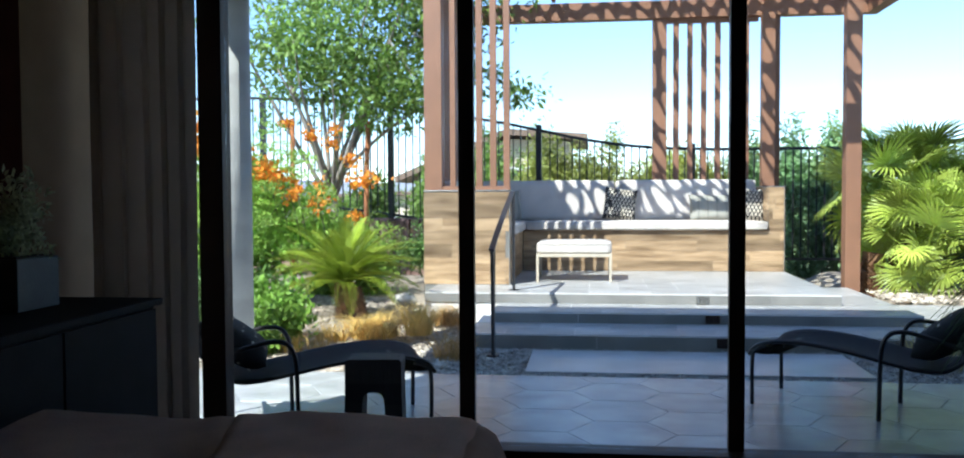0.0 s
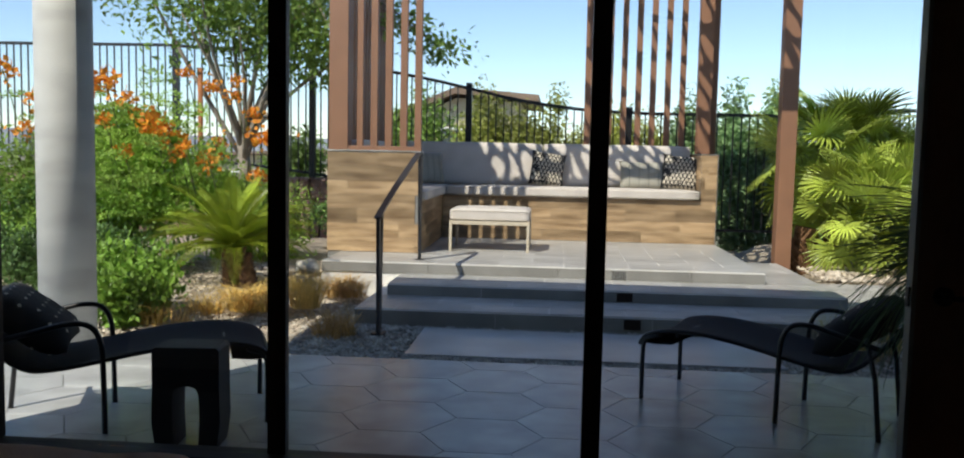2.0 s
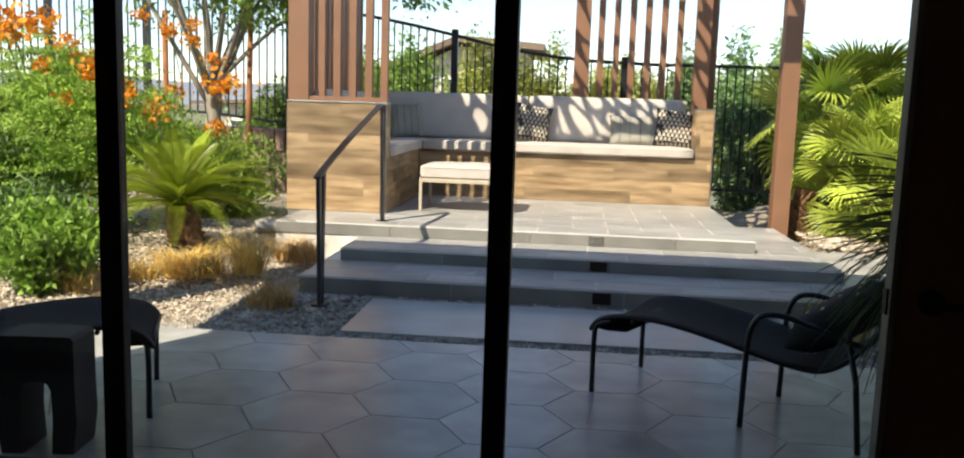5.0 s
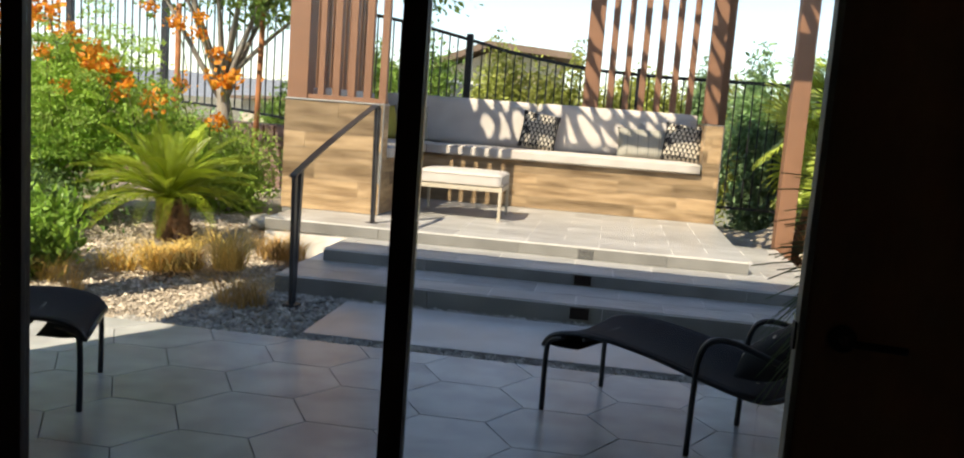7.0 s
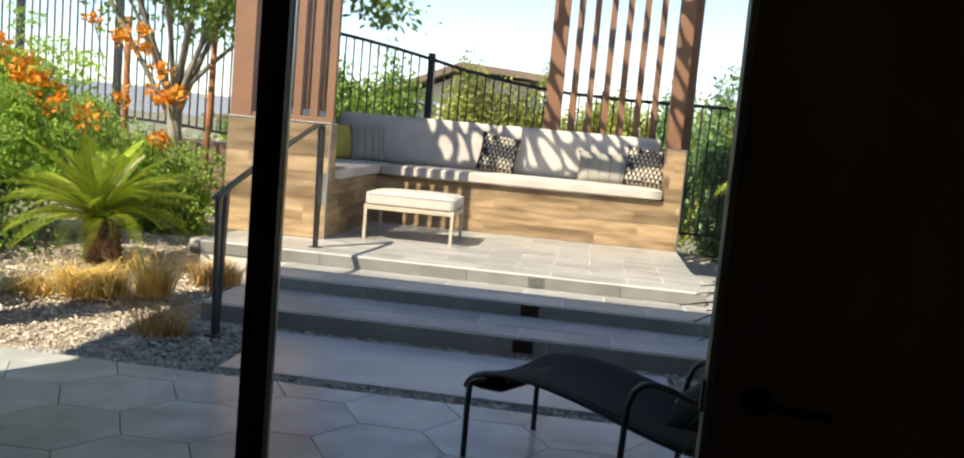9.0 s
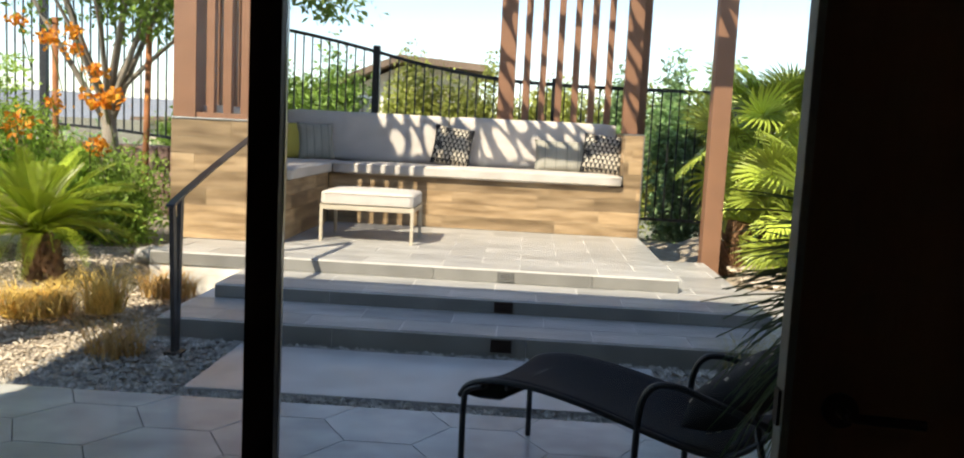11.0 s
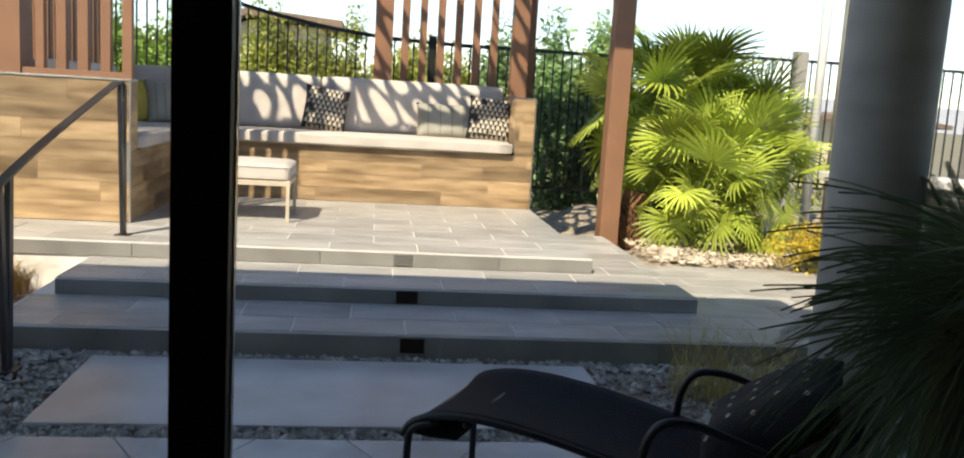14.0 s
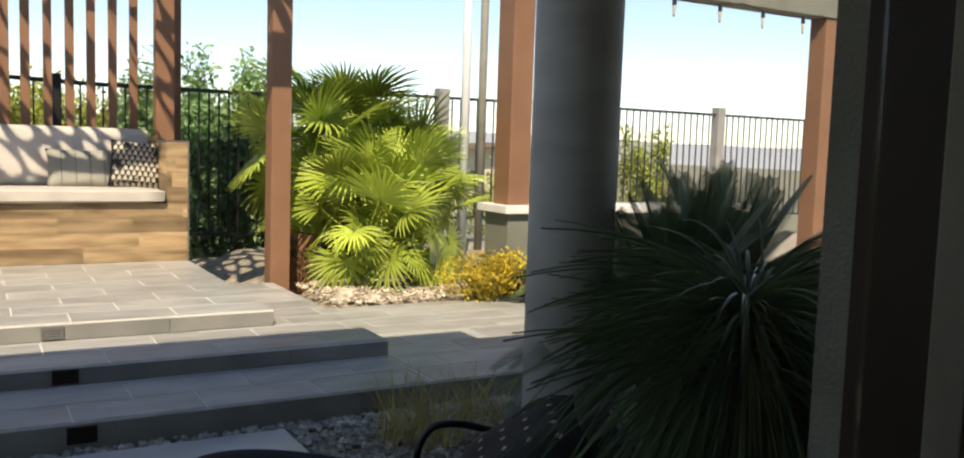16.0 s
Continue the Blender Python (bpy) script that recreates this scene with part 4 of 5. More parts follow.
def pergola():
    p = thing("pergola", "brown-painted pergola with a cut-out leaf-pattern roof over the bench", "pergola")
    P = lambda n, b, l="": part(n, b, "beam", p, l)
    P("post", box(-1.70, -1.505, 9.865, 10.05, 1.372, ZB + 0.3, 0.004), "brown corner post")
    P("post", box(0.975, 1.160, 12.56, 12.74, 1.402, ZB, 0.004), "brown back post with leafy shadows")
    P("post", box(2.38, 2.545, 12.30, 12.46, 1.41, ZB, 0.004), "brown back post with leafy shadows")
    P("post", box(3.065, 3.235, 10.86, 11.04, -0.05, ZB + 0.3, 0.004), "brown post, plain below and leaf-shadowed above")
    P("bottom_rail", box(-1.504, -0.748, 9.88, 9.985, 1.372, 1.415, 0.003))
    for a, b in ((-1.415, -1.355), (-1.275, -1.205), (-1.125, -1.055), (-0.970, -0.90), (-0.820, -0.752)):
        P("slat", box(a, b, 9.895, 9.965, 1.416, ZB + 0.12, 0.003))
    for k in range(16):
        y = 10.16 + k * 0.148
        P("slat", box(-1.665, -1.60, y, y + 0.07, 1.416, ZB + 0.08, 0.003))
    P("bottom_rail", box(-1.68, -1.585, 10.052, 12.55, 1.372, 1.415, 0.003))
    for a, b in ((1.252, 1.330), (1.440, 1.512), (1.625, 1.70), (1.81, 1.885), (2.0, 2.075), (2.19, 2.262)):
        P("slat", box(a, b, 12.60, 12.66, 1.402, ZB - 0.06, 0.003))
    P("slat_head", box(1.161, 2.379, 12.59, 12.67, ZB - 0.06, ZB - 0.002, 0.003))
    for k in range(4):
        y = 12.48 + k * 0.09
        P("slat", box(2.46, 2.53, y, y + 0.035, 1.41, ZB - 0.06, 0.003))
    P("post", box(2.50, 2.66, 12.56, 12.74, 1.402, ZB, 0.004), "brown back post")
    P("beam", box(-1.80, 3.93, 12.52, 12.70, ZB + 0.001, ZB + 0.24, 0.004), "back beam with leafy shadows")
    P("beam", box(1.30, 3.93, 9.16, 9.36, ZB + 0.30, ZB + 0.52, 0.004), "front beam")
    P("beam", box(-1.62, 1.298, 9.72, 9.80, ZB + 0.36, ZB + 0.42, 0.004), "slim front edge")
    P("beam", box(3.77, 3.93, 9.36, 12.52, ZB + 0.002, ZB + 0.24, 0.004), "side beam")
    P("beam", box(-1.80, -1.62, 9.72, 12.52, ZB + 0.10, ZB + 0.42, 0.004), "side beam")
    for x, y in ((-0.4, 9.80), (0.95, 9.80), (2.4, 9.36)):
        P("rafter", box(x, x + 0.05, y, 12.52, ZB + 0.25, ZB + 0.37, 0.003))
    part("roof_panel", perforated(-1.62, 1.30, 9.80, 12.70, ZB + 0.385, 0.006, 0.36, 5, 0.022), "beam", p, "brown metal sheet cut into a leaf pattern", kind="")
    part("roof_panel", perforated(1.302, 3.93, 9.36, 12.70, ZB + 0.385, 0.006, 0.36, 7, 0.022), "beam", p, "brown metal sheet cut into a leaf pattern", kind="")


def handrail():
    r = thing("handrail", "dark metal handrail beside the steps", "railing")
    x = -0.66
    top = curve_points([(x, 7.28, 0.865), (x, 7.33, 0.895), (x, 8.0, 1.075), (x, 9.0, 1.31), (x, 9.22, 1.352), (x, 9.32, 1.33)], 6)
    part("rail", tube(top, 0.01, flat=(0.024, 0.007)), "rail", r, "flat sloping bar")
    for yb, zb, yt0, yt1, z0, z1 in ((7.36, 0.0, 7.30, 7.42, 0.868, 0.915), (9.33, DECK, 9.25, 9.345, 1.34, 1.325)):
        part("post", tube([(x, yb - 0.012, zb + 0.006), (x, yt0, z0)], 0.01, flat=(0.013, 0.022)), "rail", r)
        part("post", tube([(x, yb + 0.012, zb + 0.006), (x, yt1, z1)], 0.01, flat=(0.013, 0.022)), "rail", r)
        part("base_plate", box(x - 0.05, x + 0.05, yb - 0.05, yb + 0.05, zb - (0.05 if zb == 0 else 0), zb + 0.006, 0.002), "rail", r)


def step_light(x, y, z, w, h, material, label):
    v = thing("step_light", label, "step light", "step lights", at=(x, y, z))
    part("frame", box(-w / 2, w / 2, -0.010, 0.012, 0, h, 0.002), material, v)
    for k in range(3):
        part("louver", box(-w / 2 + 0.025, w / 2 - 0.025, -0.014, -0.0102, h * (0.3 + 0.2 * k), h * (0.38 + 0.2 * k)), "metaltrim" if material == "ventgrey" else "frame", v)


def fence():
    f = thing("iron_fence", "black iron fence on a low wall behind the garden", "fence")
    def top(x):
        pts = ((-12, 2.90), (-5.3, 2.89), (-4.1, 2.83), (-3.3, 2.75), (-2.5, 2.63), (-1.7, 2.515), (-1.16, 2.415), (-0.675, 2.31), (-0.2, 2.20), (0.3, 2.11), (0.75, 2.05), (1.2, 2.01), (2.0, 1.985), (4.0, 1.985))
        for (a, za), (b, zb) in zip(pts, pts[1:]):
            if a <= x <= b:
                return za + (zb - za) * (x - a) / (b - a)
        return pts[-1][1]
    xs = [-12 + i * 0.2 for i in range(81)]
    drop = lambda x: 1.70 if x < -2 else 1.55
    part("top_rail", tube([(x, 14.0, top(x)) for x in xs], 0.02, flat=(0.022, 0.022)), "iron", f)
    part("bottom_rail", tube([(x, 14.0, top(x) - drop(x)) for x in xs if x < 0], 0.02, flat=(0.018, 0.018)), "iron", f)
    part("bottom_rail", tube([(x, 14.0, 0.32) for x in xs if x >= 0], 0.02, flat=(0.018, 0.018)), "iron", f)
    posts = [-10.9, -8.7, -6.6, -5.12, -3.02, -0.675, 1.66, 4.0]
    for x in posts:
        part("post", box(x - 0.045, x + 0.045, 13.955, 14.045, 0.0, top(x) + 0.08, 0.004), "iron", f)
    x = -11.9
    while x < 3.95:
        if min(abs(x - q) for q in posts) > 0.07:
            z0 = top(x) - drop(x) if x < 0 else 0.32
            bm = box(-0.009, 0.009, -0.009, 0.009, z0, top(x))
            part("picket", bm, "iron", f).matrix_local = pose(x, 14.0, 0)
        x += 0.114
    w = structure("retaining_wall", box(-12, 0.2, 13.8, 14.15, -0.1, 0.95), "rockwall", "reddish rough rock retaining wall")
    rng = random.Random(6)
    for i in range(34):
        for j in range(3):
            a = -4.9 + i * 0.16 + (j % 2) * 0.08
            bm = box(0, rng.uniform(0.13, 0.158), -rng.uniform(0.03, 0.075), 0.02, 0, 0.30, 0.012, seg=1)
            ob = part("stone", bm, "rockwall", w)
            ob.matrix_local = pose(a, 13.8, 0.03 + j * 0.305)
    g = thing("far_fence", "brown-grey iron fence with light posts beyond the planting", "fence")
    zt = 2.13
    part("top_rail", box(4.06, 16.0, 14.48, 14.52, zt - 0.04, zt, 0.003), "rail", g)
    part("bottom_rail", box(4.06, 16.0, 14.485, 14.515, 0.42, 0.45), "rail", g)
    for x in (6.55, 9.15, 11.78, 14.4):
        part("post", box(x - 0.08, x + 0.08, 14.42, 14.58, 0.0, zt + 0.10, 0.004), "stonepost", g, "light grey square post")
    x = 4.15
    while x < 15.9:
        part("picket", box(-0.009, 0.009, -0.009, 0.009, 0.45, zt - 0.04), "rail", g).matrix_local = pose(x, 14.5, 0)
        x += 0.135


pergola()
handrail()
# Like fittings; the two lower ones are coloured dark for the shade there.
step_light(1.235, 9.082, 0.232, 0.125, 0.075, "ventgrey", "grey louvred light in the sunlit top riser")
step_light(1.245, 8.412, 0.13, 0.13, 0.075, "frame", "louvred light coloured dark for shade in the middle riser")
step_light(1.255, 7.732, 0.02, 0.13, 0.080, "frame", "louvred light coloured dark for shade in the lowest riser")
fence()


# ---- garden furniture ----
def lounge_chair(label, corner, u, v, seed, pillow_label):
    """A sling lounge chair; corner: the near front foot, u: towards its head, v: across."""
    m = Matrix(((u[0], v[0], 0, corner[0]), (u[1], v[1], 0, corner[1]), (0, 0, 1, 0), (0, 0, 0, 1)))
    c = new("lounge_chair")
    tagged(c, label, "chair", "lounge chairs on the patio")
    c.matrix_world = m
    W = 0.555
    prof = [(-0.02, 0.315), (0.01, 0.358), (0.07, 0.388), (0.18, 0.408), (0.32, 0.410), (0.48, 0.396), (0.64, 0.372), (0.80, 0.342), (0.96, 0.318), (1.08, 0.322), (1.18, 0.385), (1.28, 0.50), (1.38, 0.63)]
    line = curve_points([(s, 0, z) for s, z in prof], 5)
    for y in (0.0, W):
        part("side_rail", tube([(p.x, y, p.z) for p in line], 0.012, 8), "chair", c, smooth=True)
        part("leg", tube(curve_points([(0.0, y, 0.0), (0.0, y, 0.27), (0.02, y, 0.345), (0.10, y, 0.375)], 4), 0.013, 8), "chair", c, smooth=True)
        part("leg", tube([(1.25, y, 0.0), (1.22, y, 0.30), (1.17, y, 0.50)], 0.013, 8), "chair", c, smooth=True)
        part("arm", tube(curve_points([(0.75, y, 0.0), (0.755, y, 0.30), (0.765, y, 0.44), (0.81, y, 0.515), (0.90, y, 0.53), (1.02, y, 0.505), (1.245, y, 0.45)], 5), 0.0135, 8), "chair", c, "bent black tube arm and leg", smooth=True)
    for s, z in ((-0.02, 0.315), (0.20, 0.385), (1.38, 0.63)):
        part("cross_bar", tube([(s, 0, z), (s, W, z)], 0.011, 8), "chair", c, smooth=True)
    bm = bmesh.new()
    g = []
    under = [Vector((0.17, 0, 0.322)), Vector((0.07, 0, 0.312))]
    full = under + line
    for p in full:
        row = []
        for k in range(13):
            t = k / 12
            sag = 0.028 * math.sin(math.pi * t) if p not in under else 0.0
            row.append(bm.verts.new((p.x, 0.005 + (W - 0.01) * t, p.z + 0.012 - sag)))
        g.append(row)
    for a, b in zip(g, g[1:]):
        for k in range(12):
            bm.faces.new((a[k], a[k + 1], b[k + 1], b[k]))
    ex = bmesh.ops.extrude_face_region(bm, geom=bm.faces[:])
    for q in [e for e in ex["geom"] if isinstance(e, bmesh.types.BMVert)]:
        q.co.z -= 0.005
    part("sling", bm, "sling", c, "black woven sling", smooth=True)
    p = new("throw_pillow")
    tagged(p, pillow_label, "pillow", "lounge pillows")
    p.matrix_world = m @ pose(1.09, W / 2, 0.515, 0, 0, 90) @ pose(0, 0, 0, 54)
    part("cover", pillow_mesh(0.52, 0.44, 0.19), "blackpil", p, smooth=True)
    V, F = [], []
    for i in range(6):
        for j in range(5):
            for side in (-1, 1):
                uu, vv = (i + 0.5 + 0.5 * (j % 2)) / 6 * 1.8 - 0.95, (j + 0.5) / 5 * 1.8 - 0.9
                if abs(uu) > 0.9:
                    continue
                q = len(V)
                for s, t in ((-0.045, 0), (0, -0.05), (0.045, 0), (0, 0.05)):
                    V.append(((uu + s) * 0.26, side * (pillow_depth(uu + s, vv + t, 0.19) + 0.005), (vv + t) * 0.22))
                F.append((q, q + 1, q + 2, q + 3))
    part("pattern", (np.array(V), F), "patch", p, "small pale woven diamonds", kind="stuff")
    return c


def unit(a, b):
    n = math.hypot(a, b)
    return a / n, b / n


_u = unit(0.652, -0.375)
lounge_chair("black tube lounge chair with a dark sling beside the fronds", (1.152, 5.835), _u, (-_u[1], _u[0]), 1, "black patterned pillow on the lounge chair beside the fronds")
_u = unit(-0.72, -0.30)
_v = (-_u[1], _u[0])
lounge_chair("black tube lounge chair with dark sling beside the side table", (-0.98, 5.60), _u, _v, 2, "black patterned pillow on the lounge chair beside the side table")


def side_table():
    t = thing("side_table", "charred black wooden side table, an arch cut from a block", "table", at=(-1.005, 4.73, 0), rz=6)
    w, d, h = 0.150, 0.095, 0.465
    bm = bmesh.new()
    outer = [Vector((q[0], q[1])) for q in [(-w + 0.012, 0.0), (-w - 0.004, 0.12), (-w, 0.28), (-w, h - 0.015), (-w + 0.015, h), (w - 0.015, h), (w, h - 0.015), (w, 0.28), (w + 0.004, 0.12), (w - 0.012, 0.0)]]
    inner = [Vector(q) for q in [(0.055, 0.0), (0.062, 0.14), (0.058, 0.25), (0.045, 0.278), (0.02, 0.288), (-0.02, 0.288), (-0.045, 0.278), (-0.058, 0.25), (-0.062, 0.14), (-0.055, 0.0)]]
    ring = outer + inner
    a = [bm.verts.new((p.x, -d, p.y)) for p in ring]
    b = [bm.verts.new((p.x, d, p.y)) for p in ring]
    n = len(ring)
    for k in range(n):
        bm.faces.new((a[k], a[(k + 1) % n], b[(k + 1) % n], b[k]))
    for s in (a, b):
        for i in range(9):
            bm.faces.new((s[i], s[i + 1], s[n - 2 - i], s[n - 1 - i]))
    bmesh.ops.bevel(bm, geom=[e for e in bm.edges if abs(e.verts[0].co.y - e.verts[1].co.y) < 1e-5 and e.is_manifold and len({round(f.normal.y, 1) for f in e.link_faces}) > 1], offset=0.008, segments=2, affect="EDGES")
    part("block", bm, "darkwood", t, "one-piece charred wood arch")


side_table()


# ---- second pergola, flagpole, garden objects ----
def far_pergola():
    p = thing("pergola", "brown pergola standing on a low pale planter wall", "pergola")
    part("planter_wall", box(4.98, 7.9, 10.1, 10.5, -0.05, 0.86, 0.006), "stucco", p, "low pale stucco wall")
    part("wall_cap", box(4.92, 7.96, 10.04, 10.56, 0.861, 0.93, 0.006), "grout", p, "pale flat cap")
    part("post", box(5.01, 5.23, 10.16, 10.42, 0.931, 4.2, 0.005), "beam", p)
    part("post", box(5.42, 5.62, 10.25, 10.42, 0.931, 4.2, 0.005), "beam", p)
    part("bottom_rail", box(5.232, 5.418, 10.28, 10.38, 0.931, 0.97, 0.003), "beam", p)
    part("post", box(7.64, 7.82, 9.0, 9.18, -0.05, 2.72, 0.005), "beam", p, "brown post with slanting shadows")
    part("beam", box(5.3, 7.95, 8.98, 9.2, 2.721, 2.92, 0.005), "stucco", p, "pale beam with bulbs under it")
    s = thing("flagpole", "thin white pole standing in the planting", "pole")
    part("pole", tube([(5.80, 12.45, -0.05), (5.80, 12.45, 5.5)], 0.052, 14, 0.046), "white", s, smooth=True)
    part("base", tube([(5.80, 12.45, -0.03), (5.80, 12.45, 0.30)], 0.05, 14), "white", s)
    q = thing("steel_post", "slim tan post beyond the planting", "post")
    part("pole", tube([(6.45, 13.2, -0.05), (6.45, 13.2, 5.0)], 0.05, 12), "jamb", q, smooth=True)
    l = thing("string_lights", "string of black-capped clear bulbs hanging under a beam", "string lights")
    pts = [(5.5 + 0.25 * k, 8.93, 2.717 - 0.05 * math.sin(math.pi * (k % 4) / 4)) for k in range(9)]
    part("cord", tube(pts, 0.006, 6), "rubber", l)
    for k in (1, 3, 5, 7):
        x, y, z = pts[k]
        part("cap", tube([(x, y, z), (x, y, z - 0.06)], 0.018, 10), "rubber", l)
        part("bulb", tube([(x, y, z - 0.06), (x, y, z - 0.09), (x, y, z - 0.13), (x, y, z - 0.15)], 0.016, 10, 0.008), "patch", l, "small bulb", smooth=True)


far_pergola()


def rock(label, x, y, z, r, seed, material="stonegrey"):
    t = thing("rock", label, "rock", at=(x, y, z))
    bm = bmesh.new()
    bmesh.ops.create_icosphere(bm, subdivisions=3, radius=r)
    for v in bm.verts:
        n = noise.noise(v.co * (2.2 / r) * 0.5 + Vector((seed, 0, 0)))
        v.co *= 1 + 0.35 * n
        v.co.z *= 0.65
    part("stone", bm, material, t, smooth=False)


rock("dark grey rock lying in pale gravel by the bench wall", -1.95, 10.0, 0.13, 0.13, 3)
rock("small pale rock beside the palm trunk", 3.55, 10.35, 0.16, 0.09, 5, "stone")
rock("small pale rock beside the palm trunk", 3.75, 10.2, 0.15, 0.06, 9, "stone")


# ---- plants ----
def tree(label, base, height, crown_c, crown_r, leaves, leafsize, seed, material="leaf_tree", limbs=7, trunk_r=0.09, lean=(0, 0), category="tree", trunk_mat="trunk", name="tree", lumps=16, fork=0.35, rough=0.25, sprays=()):
    rng = np.random.default_rng(seed)
    t = thing(name, label, category)
    b = Vector(base)
    top = b + Vector((lean[0], lean[1], height * fork))
    pts = curve_points([b, b + (top - b) * 0.5 + Vector((0.04, 0.02, 0)), top], 5)
    trunk = part("trunk", tube(pts, trunk_r, 12, trunk_r * 0.7), trunk_mat, t, smooth=True)
    cc = Vector(crown_c)
    for k in range(limbs):
        a = 2 * math.pi * k / limbs + rng.uniform(-0.3, 0.3)
        e = cc + Vector((math.cos(a) * crown_r[0] * rng.uniform(0.35, 0.75), math.sin(a) * crown_r[1] * rng.uniform(0.35, 0.75), crown_r[2] * rng.uniform(-0.5, 0.7)))
        s = pts[-1 - (k % 3)]
        mid = s + (e - s) * 0.5 + Vector((rng.uniform(-0.1, 0.1), rng.uniform(-0.1, 0.1), 0.12))
        part("limb", tube(curve_points([s, mid, e], 4), trunk_r * 0.34, 8, trunk_r * 0.07), trunk_mat, trunk, smooth=True)
    p = blob_points(leaves, crown_c, crown_r, rng, lumps=lumps, shell=0.5, rough=rough)
    for q in sprays:
        tip = Vector(q)
        part("limb", tube(curve_points([tip + (cc - tip) * 0.45 + Vector((0, 0, 0.25)), tip + (cc - tip) * 0.2 + Vector((0, 0, 0.15)), tip], 4), 0.016, 6, 0.005), trunk_mat, trunk, smooth=True)
        p = np.concatenate([p, np.array(q) + rng.normal(0, 1, (130, 3)) * np.array([0.17, 0.12, 0.085])])
    part("crown", leaf_cloud(p, leafsize, rng, up=0.5), material, t, kind="stuff")
    return t


tree("young shade tree with fine bright leaves behind the flowering shrubs", (-3.55, 12.6, 0.0), 4.2, (-3.1, 12.35, 3.62), (2.75, 1.5, 1.75), 15000, 0.105, 11, limbs=14, trunk_r=0.11, lean=(-0.05, 0), lumps=90, rough=0.04, sprays=((-0.95, 12.0, 2.75), (-1.25, 12.0, 2.95), (-0.80, 12.0, 2.60), (-1.6, 12.0, 3.0), (-2.2, 12.0, 2.80), (-2.45, 12.1, 2.6)))


def stake(x, y, z, h, lean):
    s = thing("tree_stake", "weathered orange-brown wooden stake beside the tree", "stake", "tree stakes")
    part("stake", tube([(x, y, z), (x + lean, y, z + h)], 0.035, 10), "stake", s, smooth=True)


stake(-3.02, 12.3, 0.0, 2.35, 0.06)
stake(-4.05, 12.3, 0.0, 2.4, 0.0)


def shrub(label, center, radii, n, size, material, seed, lumps=14, up=0.0, slim=0.45, name="shrub", category="bush", stems=10):
    rng = np.random.default_rng(seed)
    t = thing(name, label, category)
    p = blob_points(n, center, radii, rng, lumps=lumps, shell=0.45, rough=0.35)
    floor = center[2] - radii[2]
    p = p[p[:, 2] > floor - 0.05]
    part("foliage", leaf_cloud(p, size, rng, slim=slim, up=up), material, t, kind="stuff")
    for k in range(stems):
        a = rng.uniform(0, 6.28)
        e = Vector(center) + Vector((math.cos(a) * radii[0] * 0.6, math.sin(a) * radii[1] * 0.6, radii[2] * rng.uniform(-0.2, 0.5)))
        s = Vector((center[0] + rng.uniform(-0.1, 0.1), center[1] + rng.uniform(-0.1, 0.1), max(-0.03, floor - 0.1)))
        part("stem", tube(curve_points([s, s + (e - s) * 0.5 + Vector((0, 0, 0.06)), e], 3), 0.012, 6, 0.004), "petiole", t)
    return t


shrub("low rounded shrub with glossy light green leaves beside the column", (-2.66, 7.36, 0.29), (0.46, 0.44, 0.38), 4200, 0.078, "leaf_shrub", 21, lumps=26, up=-0.8)
shrub("low rounded shrub with darker green leaves by the patio edge", (-3.6, 8.2, 0.3), (0.7, 0.5, 0.42), 5000, 0.055, "leaf_dark", 22, lumps=22, up=-0.8)


